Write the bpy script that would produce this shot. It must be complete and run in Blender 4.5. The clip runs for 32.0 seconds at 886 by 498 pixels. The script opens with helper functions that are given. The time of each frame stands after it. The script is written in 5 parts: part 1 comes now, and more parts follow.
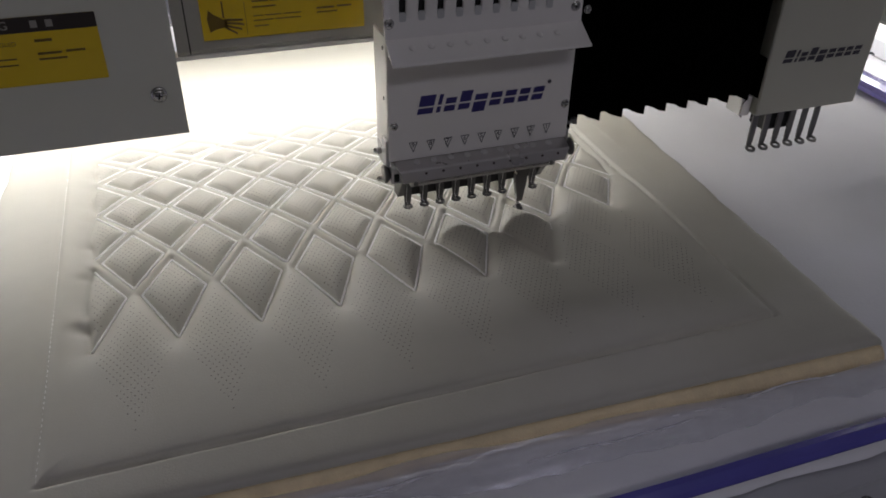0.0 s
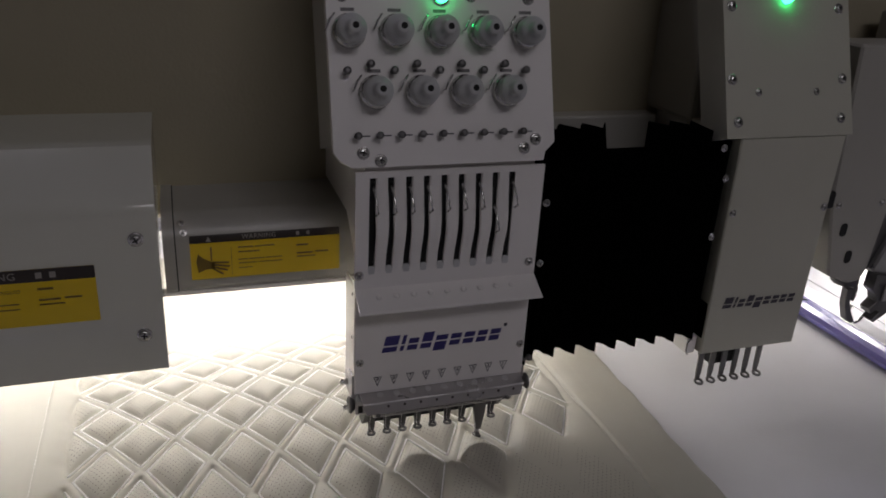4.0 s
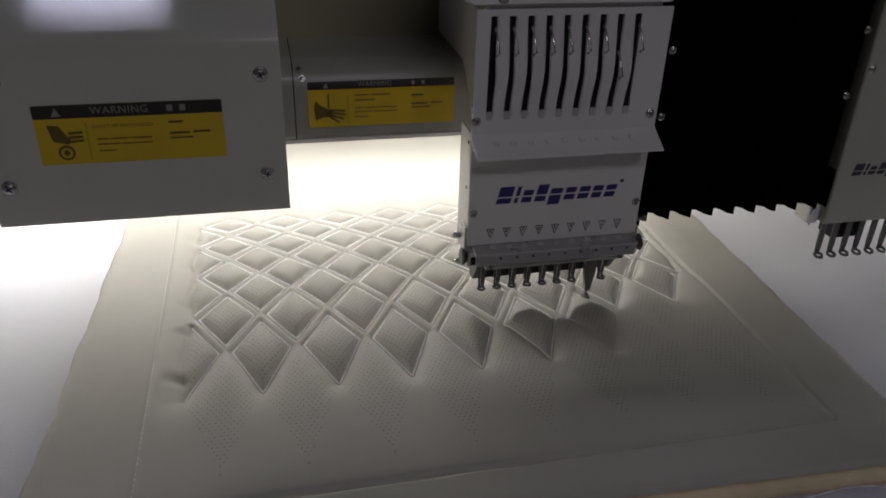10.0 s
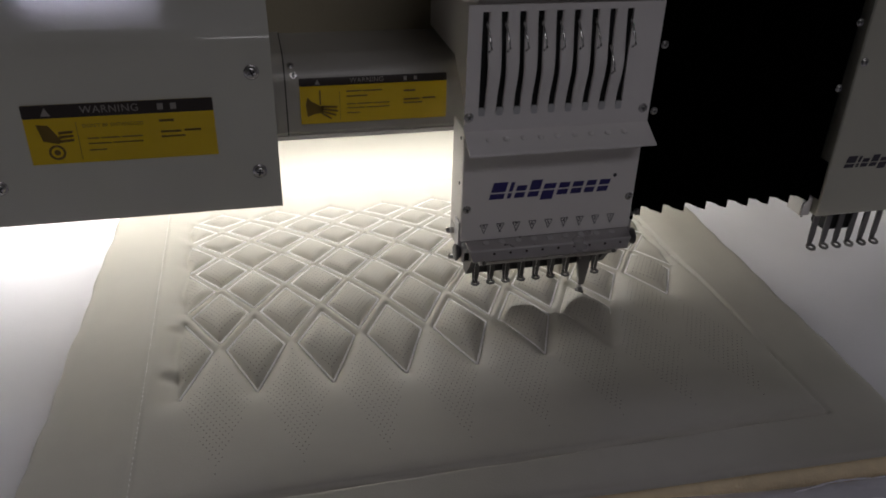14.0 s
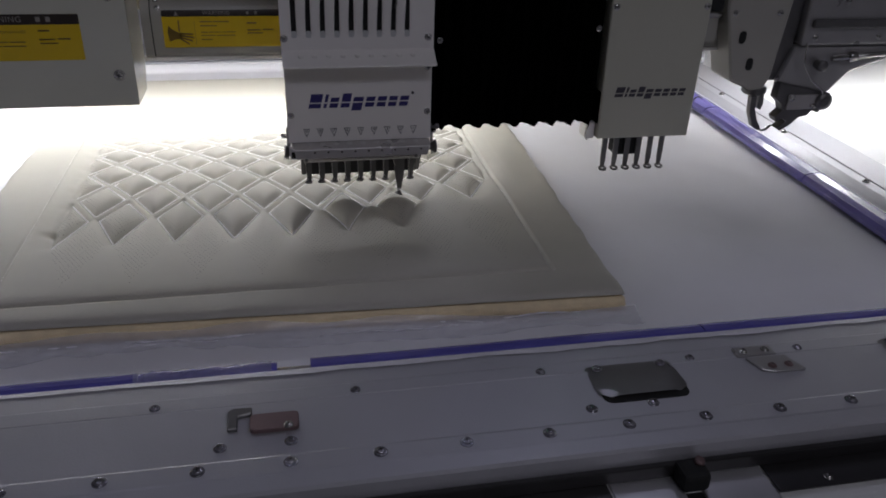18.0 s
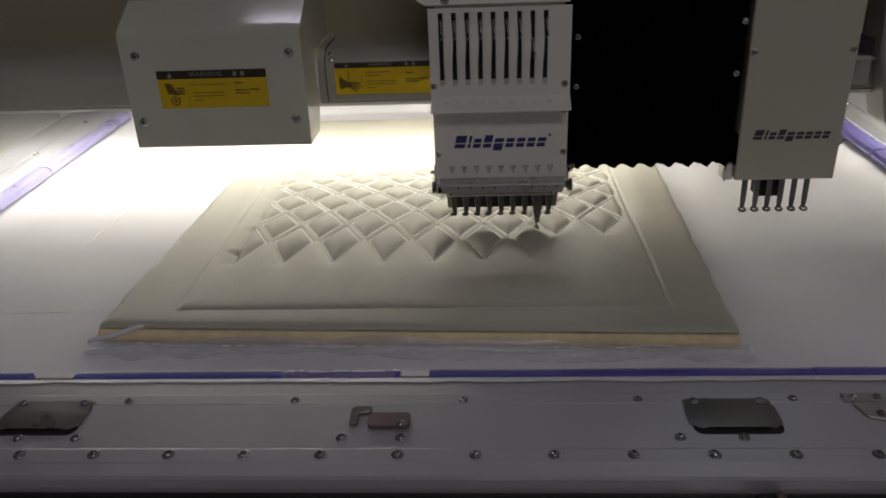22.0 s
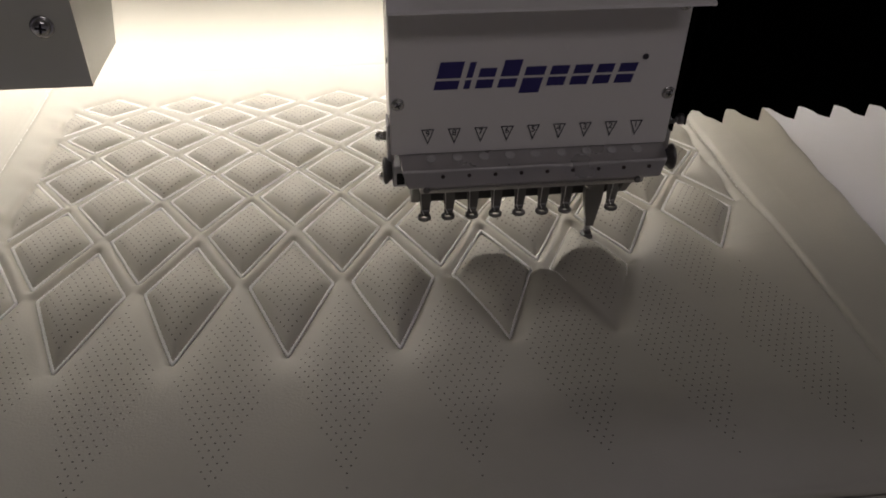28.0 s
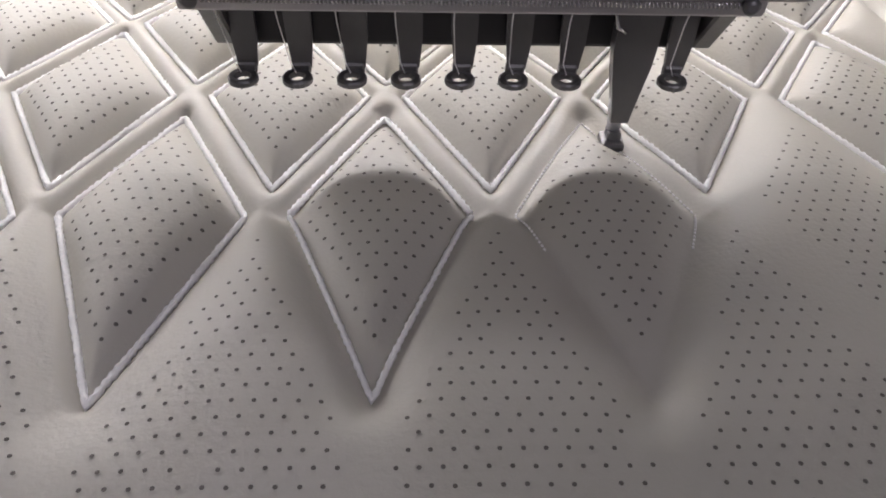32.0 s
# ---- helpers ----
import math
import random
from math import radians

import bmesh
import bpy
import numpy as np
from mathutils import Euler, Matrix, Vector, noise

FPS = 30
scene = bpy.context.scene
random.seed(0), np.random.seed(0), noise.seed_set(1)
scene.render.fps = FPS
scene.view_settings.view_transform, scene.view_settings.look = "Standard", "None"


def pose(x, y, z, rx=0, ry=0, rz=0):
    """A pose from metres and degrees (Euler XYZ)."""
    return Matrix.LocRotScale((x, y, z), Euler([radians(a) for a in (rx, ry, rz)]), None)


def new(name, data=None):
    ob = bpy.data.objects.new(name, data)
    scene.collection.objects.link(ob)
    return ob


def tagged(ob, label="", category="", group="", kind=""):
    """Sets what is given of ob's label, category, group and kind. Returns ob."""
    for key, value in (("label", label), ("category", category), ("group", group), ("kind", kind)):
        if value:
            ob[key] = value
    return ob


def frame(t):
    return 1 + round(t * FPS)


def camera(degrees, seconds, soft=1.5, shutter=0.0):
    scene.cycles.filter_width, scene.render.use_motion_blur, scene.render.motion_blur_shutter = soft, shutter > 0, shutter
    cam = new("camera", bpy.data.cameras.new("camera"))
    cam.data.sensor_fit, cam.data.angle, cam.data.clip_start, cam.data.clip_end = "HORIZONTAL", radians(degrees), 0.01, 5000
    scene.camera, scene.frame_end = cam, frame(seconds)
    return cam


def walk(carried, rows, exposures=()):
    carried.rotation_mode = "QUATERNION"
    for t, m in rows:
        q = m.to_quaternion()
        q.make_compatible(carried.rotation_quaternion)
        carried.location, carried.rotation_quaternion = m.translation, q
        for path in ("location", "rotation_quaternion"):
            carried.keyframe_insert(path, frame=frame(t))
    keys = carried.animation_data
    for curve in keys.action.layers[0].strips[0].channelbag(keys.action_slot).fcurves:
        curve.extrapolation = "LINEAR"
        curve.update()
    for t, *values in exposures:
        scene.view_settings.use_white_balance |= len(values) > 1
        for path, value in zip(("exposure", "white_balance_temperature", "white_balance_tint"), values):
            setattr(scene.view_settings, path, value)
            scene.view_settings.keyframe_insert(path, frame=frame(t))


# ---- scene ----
cam = camera(58.9, 32.0, soft=1.8)
walk(cam, [
    (0, pose(-0.2151, -0.4908, 0.3096, 55.28, -0.83, -18.79)),
    (0.5, pose(-0.2406, -0.4955, 0.3121, 57.53, -3.21, -17.03)),
    (1, pose(-0.2335, -0.5040, 0.3136, 57.21, -3.60, -15.47)),
    (1.5, pose(-0.2236, -0.5046, 0.3126, 57.28, -3.26, -15.73)),
    (2, pose(-0.2269, -0.5030, 0.3066, 58.38, -2.90, -17.08)),
    (2.5, pose(-0.2233, -0.4975, 0.3179, 57.33, -3.07, -17.49)),
    (3, pose(-0.2133, -0.4988, 0.3257, 59.80, -2.90, -17.95)),
    (3.5, pose(-0.1957, -0.5034, 0.3816, 67.28, -2.92, -18.80)),
    (5.5, pose(-0.2407, -0.5183, 0.3178, 63.05, -3.62, -14.16)),
    (6, pose(-0.2401, -0.5161, 0.3114, 59.96, -3.27, -12.39)),
    (6.5, pose(-0.2291, -0.5146, 0.3231, 59.05, -2.36, -12.23)),
    (7, pose(-0.2288, -0.5169, 0.3246, 59.26, -2.09, -12.26)),
    (7.5, pose(-0.2257, -0.5185, 0.3239, 60.07, -1.52, -12.61)),
    (8, pose(-0.2308, -0.5197, 0.3262, 60.51, -1.50, -12.65)),
    (8.5, pose(-0.2321, -0.5187, 0.3276, 60.73, -1.66, -12.51)),
    (9, pose(-0.2311, -0.5191, 0.3260, 61.22, -1.78, -12.53)),
    (9.5, pose(-0.2285, -0.5194, 0.3284, 61.14, -1.71, -12.52)),
    (10, pose(-0.2279, -0.5187, 0.3270, 61.20, -1.64, -12.54)),
    (10.5, pose(-0.2318, -0.5160, 0.3268, 61.04, -1.68, -12.63)),
    (11, pose(-0.2307, -0.5173, 0.3269, 61.04, -1.74, -12.66)),
    (11.5, pose(-0.2285, -0.5171, 0.3277, 60.99, -1.65, -12.62)),
    (12, pose(-0.2267, -0.5156, 0.3291, 60.77, -1.59, -12.65)),
    (12.5, pose(-0.2254, -0.5154, 0.3273, 60.83, -1.56, -12.85)),
    (13, pose(-0.2278, -0.5136, 0.3235, 61.11, -1.49, -13.19)),
    (13.5, pose(-0.2275, -0.5141, 0.3295, 60.49, -1.46, -13.01)),
    (14, pose(-0.2267, -0.5161, 0.3314, 60.38, -1.46, -13.10)),
    (14.5, pose(-0.2275, -0.5141, 0.3312, 60.38, -1.59, -13.43)),
    (16.5, pose(-0.2119, -0.5196, 0.3479, 58.35, -2.79, -11.84)),
    (17, pose(-0.2059, -0.5304, 0.3408, 59.39, -2.47, -12.01)),
    (17.5, pose(-0.1670, -0.5710, 0.3318, 60.66, -2.13, -11.10)),
    (18, pose(-0.0960, -0.7221, 0.3151, 61.67, -1.78, -10.95)),
    (18.5, pose(-0.1019, -0.7755, 0.3164, 61.67, -1.05, -7.83)),
    (19, pose(-0.0663, -0.8157, 0.3207, 64.40, -1.22, -1.91)),
    (19.5, pose(-0.0125, -0.8271, 0.3250, 64.57, 0.67, 2.30)),
    (20, pose(-0.0363, -0.8089, 0.3232, 65.57, 1.56, 4.04)),
    (20.5, pose(-0.0335, -0.8009, 0.3247, 65.57, 1.74, 3.86)),
    (21, pose(-0.0387, -0.7935, 0.3298, 65.09, 1.77, 3.20)),
    (21.5, pose(-0.0412, -0.7885, 0.3359, 64.67, 2.02, 2.80)),
    (22, pose(-0.0492, -0.7791, 0.3389, 64.14, 2.14, 2.46)),
    (22.5, pose(-0.0522, -0.7722, 0.3443, 63.57, 2.38, 2.29)),
    (23, pose(-0.0533, -0.7660, 0.3493, 63.10, 2.61, 2.25)),
    (23.5, pose(-0.0516, -0.7609, 0.3519, 62.73, 2.76, 2.42)),
    (24, pose(-0.0462, -0.7523, 0.3547, 62.38, 2.80, 2.77)),
    (24.5, pose(-0.0412, -0.7443, 0.3558, 62.15, 2.85, 3.08)),
    (25, pose(-0.0460, -0.7242, 0.3542, 61.54, 2.80, 3.10)),
    (25.5, pose(-0.1171, -0.6804, 0.3328, 61.18, 0.72, -1.99)),
    (27.5, pose(-0.1169, -0.3617, 0.2517, 53.60, -0.39, -5.37)),
    (28, pose(-0.1128, -0.3561, 0.2441, 52.59, -0.70, -6.69)),
    (28.5, pose(-0.1009, -0.3201, 0.2217, 51.07, -1.21, -6.56)),
    (29, pose(-0.0785, -0.2307, 0.1678, 46.83, -2.21, -5.47)),
    (29.5, pose(-0.0741, -0.1914, 0.1612, 46.10, -3.52, -5.06)),
    (30, pose(-0.0629, -0.1791, 0.1449, 46.16, -2.98, -3.28)),
    (30.5, pose(-0.0484, -0.1697, 0.1385, 45.11, -1.44, -1.97)),
    (31, pose(-0.0415, -0.1732, 0.1333, 43.86, -0.97, -1.49)),
    (31.5, pose(-0.0405, -0.1830, 0.1254, 45.08, -1.30, -1.63)),
    (32, pose(-0.0440, -0.1856, 0.1165, 44.51, -1.56, -1.41)),
], exposures=[(0, 0.28, 6060, 11), (1.0, 0.24, 6020, 12), (2.0, 0.16, 6060, 12), (3.0, 0.15, 6120, 12), (3.5, 0.42, 6350, 13), (5.5, 0.42, 6020, 11), (6.0, 0.24, 6040, 11), (7.0, 0.08, 6060, 11), (8.0, 0.03, 6060, 11), (14.5, 0.0, 6220, 11), (17, 0.05, 6180, 11), (18.0, 0.3, 5850, 12), (18.6, 0.38, 6050, 9), (19.3, 0.42, 6500, 6), (20, 0.45, 6660, 5), (25, 0.3, 6620, 6), (27.5, 0.0, 6640, 13), (28.5, 0.0, 6480, 15), (29, 0.12, 6300, 19), (30, 0.5, 6060, 19), (31, 0.74, 6020, 18), (32, 1.25, 5960, 18)])

# ---- light ----
world = bpy.data.worlds.new("room_light")
scene.world = world
world.use_nodes = True
world.node_tree.nodes["Background"].inputs[0].default_value = (0.55, 0.52, 0.62, 1)
world.node_tree.nodes["Background"].inputs[1].default_value = 0.008


def area_lamp(name, m, sx, sy, watts, colour):
    data = bpy.data.lights.new(name, "AREA")
    data.shape, data.size, data.size_y, data.energy, data.color = "RECTANGLE", sx, sy, watts, colour
    ob = new(name, data)
    ob.matrix_world = m
    return ob


# the LED strips under the machine's beam, and ceiling tubes out of view
LED_Y, LED_Z = 0.20, 0.134
STRIPS = ((-0.74, 0.12, 1.44), (0.47, 1.25, 1.35))
for a, b, per in STRIPS:
    area_lamp("led_strip_light", pose((a + b) / 2, LED_Y, LED_Z - 0.004, 0, 0, 0), b - a, 0.026, per * (b - a), (1.0, 0.965, 0.90))
# first two follow reflections on cover and bar; the third is added front fill
TUBES = ((-0.84, 1.055, 2.9, 2.0, 0.49, 0.075), (0.95, 1.60, 2.9, 3.2, 0.52, 0.46), (0.75, -3.0, 2.9, 12.6, 2.4, 0.6))
for x, y, z, watts, sx, sy in TUBES:
    area_lamp("ceiling_tube_light", pose(x, y, z, 0 if y > 0 else 35, 0, 0), sx, sy, watts, (0.84, 0.80, 1.0) if y > 0 else (0.98, 0.925, 0.935))

# ---- materials ----


def mat(name, colour, rough=0.5, metal=0.0, scale=40.0, vary=0.12, bump=0.0, bump_scale=400.0, spec=0.5, coat=0.0, sheen=0.0):
    """A surface with colour change at two scales and a fine relief."""
    m = bpy.data.materials.new(name)
    m.use_nodes = True
    n, l = m.node_tree.nodes, m.node_tree.links
    b = n["Principled BSDF"]
    tc = n.new("ShaderNodeTexCoord")
    a = n.new("ShaderNodeTexNoise")
    a.inputs["Scale"].default_value, a.inputs["Detail"].default_value = scale, 4
    l.new(tc.outputs["Object"], a.inputs["Vector"])
    c = n.new("ShaderNodeTexNoise")
    c.inputs["Scale"].default_value, c.inputs["Detail"].default_value = scale * 0.15, 3
    l.new(tc.outputs["Object"], c.inputs["Vector"])
    mix = n.new("ShaderNodeMath")
    mix.operation = "ADD"
    l.new(a.outputs["Fac"], mix.inputs[0])
    l.new(c.outputs["Fac"], mix.inputs[1])
    ramp = n.new("ShaderNodeMapRange")
    ramp.inputs["From Min"].default_value, ramp.inputs["From Max"].default_value = 0.6, 1.4
    ramp.inputs["To Min"].default_value, ramp.inputs["To Max"].default_value = 1 - vary, 1 + vary
    l.new(mix.outputs[0], ramp.inputs["Value"])
    mul = n.new("ShaderNodeVectorMath")
    mul.operation = "SCALE"
    mul.inputs[0].default_value = colour
    l.new(ramp.outputs[0], mul.inputs["Scale"])
    l.new(mul.outputs[0], b.inputs["Base Color"])
    rr = n.new("ShaderNodeMapRange")
    rr.inputs["To Min"].default_value, rr.inputs["To Max"].default_value = max(0.02, rough - 0.08), min(1, rough + 0.08)
    l.new(a.outputs["Fac"], rr.inputs["Value"])
    l.new(rr.outputs[0], b.inputs["Roughness"])
    b.inputs["Metallic"].default_value = metal
    b.inputs["Specular IOR Level"].default_value = spec
    b.inputs["Coat Weight"].default_value = coat
    b.inputs["Sheen Weight"].default_value = sheen
    if bump:
        f = n.new("ShaderNodeTexNoise")
        f.inputs["Scale"].default_value, f.inputs["Detail"].default_value = bump_scale, 3
        l.new(tc.outputs["Object"], f.inputs["Vector"])
        bp = n.new("ShaderNodeBump")
        bp.inputs["Strength"].default_value, bp.inputs["Distance"].default_value = bump, 0.001
        l.new(f.outputs["Fac"], bp.inputs["Height"])
        l.new(bp.outputs[0], b.inputs["Normal"])
    return m


def glow(name, colour, strength):
    m = bpy.data.materials.new(name)
    m.use_nodes = True
    b = m.node_tree.nodes["Principled BSDF"]
    b.inputs["Base Color"].default_value = (*colour, 1)
    b.inputs["Emission Color"].default_value = (*colour, 1)
    b.inputs["Emission Strength"].default_value = strength
    return m


M_LEATHER = mat("cream_leather", (0.515, 0.490, 0.425), 0.50, scale=60, vary=0.04, bump=0.13, bump_scale=900, spec=0.35)
M_FOAM = mat("yellow_foam", (0.92, 0.755, 0.485), 0.9, scale=90, vary=0.14, bump=0.6, bump_scale=700, spec=0.1)
M_HOLE = mat("hole_dark", (0.14, 0.126, 0.11), 0.9, vary=0.2)
M_THREAD = mat("cream_thread", (0.96, 0.945, 0.92), 0.38, scale=700, vary=0.08, bump=0.5, bump_scale=1500, sheen=0.3)
M_SHEET = mat("white_nonwoven", (0.80, 0.79, 0.82), 0.85, scale=25, vary=0.03, bump=0.16, bump_scale=420, spec=0.15)
M_FILM = mat("milky_film", (0.82, 0.80, 0.86), 0.4, scale=30, vary=0.05, bump=0.2, bump_scale=120)
M_PAINT = mat("grey_white_powder_coat", (0.60, 0.595, 0.52), 0.06, scale=20, vary=0.035, bump=0.05, bump_scale=360)
M_WHITE = mat("white_enamel", (0.82, 0.79, 0.765), 0.36, scale=18, vary=0.03, bump=0.06, bump_scale=300)
M_BEAM = mat("beige_beam_paint", (0.36, 0.322, 0.228), 0.5, scale=9, vary=0.06, bump=0.2, bump_scale=420)
M_RAIL = mat("pale_rail_paint", (0.385, 0.37, 0.33), 0.34, scale=12, vary=0.04, bump=0.15, bump_scale=420)
M_ALU = mat("brushed_aluminium", (0.46, 0.455, 0.485), 0.42, metal=0.35, scale=15, vary=0.07, bump=0.1, bump_scale=700)
M_STEEL = mat("bright_steel", (0.62, 0.61, 0.60), 0.22, metal=1.0, scale=80, vary=0.15)
M_STEEL2 = mat("satin_steel", (0.55, 0.54, 0.56), 0.33, metal=0.55, scale=25, vary=0.1, bump=0.05)
M_DARKSTEEL = mat("dark_steel", (0.17, 0.165, 0.165), 0.38, metal=0.8, scale=60, vary=0.2, bump=0.1)
M_LATCH = mat("grey_latch_metal", (0.40, 0.39, 0.39), 0.30, metal=0.6, scale=40, vary=0.12)
M_SCREWHEAD = mat("zinc_screw", (0.46, 0.45, 0.50), 0.18, metal=0.9, scale=200, vary=0.25)
M_SECOND = mat("olive_grey_paint", (0.505, 0.495, 0.415), 0.38, scale=12, vary=0.04, bump=0.12, bump_scale=420)
M_CASE = mat("grey_cast_case", (0.47, 0.45, 0.445), 0.30, metal=0.55, scale=40, vary=0.1, bump=0.12, bump_scale=600)
M_BLACK = mat("black_bellows_cloth", (0.003, 0.003, 0.003), 1.0, scale=30, vary=0.3, spec=0.0)
M_DARK = mat("dark_gap", (0.012, 0.012, 0.012), 0.8, vary=0.2)
M_PURPLE = mat("violet_clamp_plastic", (0.115, 0.105, 0.42), 0.24, scale=30, vary=0.12, coat=0.5)
M_VIOLET = mat("mid_violet_plastic", (0.23, 0.205, 0.52), 0.25, scale=25, vary=0.18, coat=0.5)
# violet strip plastic again, paled for strong strip light and film on it
M_PURPLE_LIT = mat("light_washed_violet_plastic", (0.40, 0.37, 0.62), 0.3, scale=25, vary=0.18, coat=0.4)
M_YELLOW = mat("label_yellow", (0.70, 0.49, 0.014), 0.22, scale=30, vary=0.05)
M_LABELBLACK = mat("label_black", (0.03, 0.022, 0.018), 0.35, scale=40, vary=0.15)
M_LABELTEXT = mat("label_ink", (0.16, 0.10, 0.01), 0.45, scale=60, vary=0.15)
M_LABELWHITE = mat("label_pale", (0.30, 0.28, 0.25), 0.4, scale=60, vary=0.1)
M_BLUEINK = mat("blue_ink", (0.035, 0.028, 0.16), 0.4, scale=60, vary=0.2)
M_INK = mat("dark_ink", (0.05, 0.045, 0.06), 0.5, scale=60, vary=0.2)
M_KNOB = mat("pale_grey_plastic", (0.52, 0.52, 0.52), 0.42, scale=30, vary=0.06)
M_TABLE = mat("table_laminate", (0.78, 0.775, 0.77), 0.38, scale=14, vary=0.04, bump=0.08)
M_STRIP = mat("dark_edge_strip", (0.05, 0.048, 0.05), 0.35, metal=0.5, scale=30, vary=0.2)
M_FLOOR = mat("hall_floor", (0.25, 0.25, 0.24), 0.5, scale=3, vary=0.1)
M_WALL = mat("hall_wall", (0.42, 0.41, 0.40), 0.8, scale=2, vary=0.06)
M_RED = mat("rusty_red_metal", (0.20, 0.135, 0.135), 0.5, metal=0.4, scale=60, vary=0.2)
M_LED = glow("led_diffuser", (1.0, 0.97, 0.92), 9.0)
M_GREEN = glow("green_led", (0.03, 1.0, 0.22), 8.0)
M_TUBE = glow("ceiling_tube", (0.9, 0.88, 1.0), 3.0)

# ---- makers ----


def mesh_of(name, verts, faces, smooth=False):
    me = bpy.data.meshes.new(name)
    me.from_pydata(verts, [], faces)
    me.update()
    if smooth:
        me.shade_smooth()
    return me


def thing(name, label="", category="", group="", kind="", at=(0, 0, 0)):
    ob = new(name)
    ob.location = at
    return tagged(ob, label, category, group, kind)


def part(name, source, material, parent=None, label="", kind=""):
    """One mesh object from a bmesh or a mesh, placed in world metres under its parent."""
    if isinstance(source, bmesh.types.BMesh):
        me = bpy.data.meshes.new(name)
        source.to_mesh(me)
        source.free()
    else:
        me = source
    if not me.materials:
        me.materials.append(material)
    ob = new(name, me)
    if parent is not None:
        ob.parent = parent
        base = parent.location.copy()
        up = parent.parent
        while up is not None:
            base += up.location
            up = up.parent
        ob.location = -base
    return tagged(ob, label=label, kind=kind)


def box(x0, x1, y0, y1, z0, z1, r=0.001, seg=2, bm=None):
    own = bm or bmesh.new()
    vs = [own.verts.new((x, y, z)) for x in (x0, x1) for y in (y0, y1) for z in (z0, z1)]
    fs = []
    for q in ((0, 1, 3, 2), (4, 6, 7, 5), (0, 4, 5, 1), (2, 3, 7, 6), (0, 2, 6, 4), (1, 5, 7, 3)):
        fs.append(own.faces.new([vs[i] for i in q]))
    if r:
        es = {e for f in fs for e in f.edges}
        bmesh.ops.bevel(own, geom=list(es), offset=r, segments=seg, affect="EDGES", profile=0.5)
    for f in own.faces:
        f.smooth = False
    return own


def prism(outline, axis, a, b, r=0.0, bm=None, seg=1):
    """An outline in two axes, drawn out along the third from a to b. For axis x the outline holds (y, z), for y (x, z), for z (x, y)."""
    own = bm or bmesh.new()
    place = {"x": lambda p, t: (t, p[0], p[1]), "y": lambda p, t: (p[0], t, p[1]), "z": lambda p, t: (p[0], p[1], t)}[axis]
    lo = [own.verts.new(place(p, a)) for p in outline]
    hi = [own.verts.new(place(p, b)) for p in outline]
    k = len(outline)
    fs = [own.faces.new(lo), own.faces.new(hi[::-1])]
    for i in range(k):
        fs.append(own.faces.new((lo[i], hi[i], hi[(i + 1) % k], lo[(i + 1) % k])))
    bmesh.ops.recalc_face_normals(own, faces=fs)
    if r:
        bmesh.ops.bevel(own, geom=list({e for f in fs for e in f.edges}), offset=r, segments=seg, affect="EDGES", profile=0.5)
    return own


def lathe(profile, m, sides=16, bm=None):
    """Radius and height pairs, turned round the z axis of the pose m."""
    own = bm or bmesh.new()
    rings = []
    for rad, h in profile:
        rings.append([own.verts.new(m @ Vector((max(rad, 1e-5) * math.cos(2 * math.pi * i / sides), max(rad, 1e-5) * math.sin(2 * math.pi * i / sides), h))) for i in range(sides)])
    for a, b in zip(rings, rings[1:]):
        for i in range(sides):
            f = own.faces.new((a[i], a[(i + 1) % sides], b[(i + 1) % sides], b[i]))
            f.smooth = True
    own.faces.new(rings[0][::-1])
    own.faces.new(rings[-1])
    return own


def tube_mesh(name, points, rad, sides=6, closed=False, wobble=None):
    """A round cord along points."""
    verts, faces = [], []
    k = len(points)
    for i, p in enumerate(points):
        a = Vector(points[(i - 1) % k] if closed or i else points[0])
        b = Vector(points[(i + 1) % k] if closed or i < k - 1 else points[-1])
        d = (b - a).normalized()
        u = d.cross(Vector((0.13, 0.27, 1))).normalized()
        w = d.cross(u)
        rr = rad * (wobble(i) if wobble else 1)
        for s in range(sides):
            t = 2 * math.pi * s / sides
            verts.append(Vector(p) + rr * (math.cos(t) * u + math.sin(t) * w))
    for i in range(k if closed else k - 1):
        j = (i + 1) % k
        for s in range(sides):
            s2 = (s + 1) % sides
            faces.append((i * sides + s, i * sides + s2, j * sides + s2, j * sides + s))
    if not closed:
        faces.append(tuple(range(sides))[::-1])
        faces.append(tuple((k - 1) * sides + s for s in range(sides)))
    return mesh_of(name, verts, faces, smooth=True)


def face_turn(normal):
    """The turn that brings the z axis to a normal."""
    return Vector((0, 0, 1)).rotation_difference(Vector(normal)).to_matrix().to_4x4()


SCREW = {}


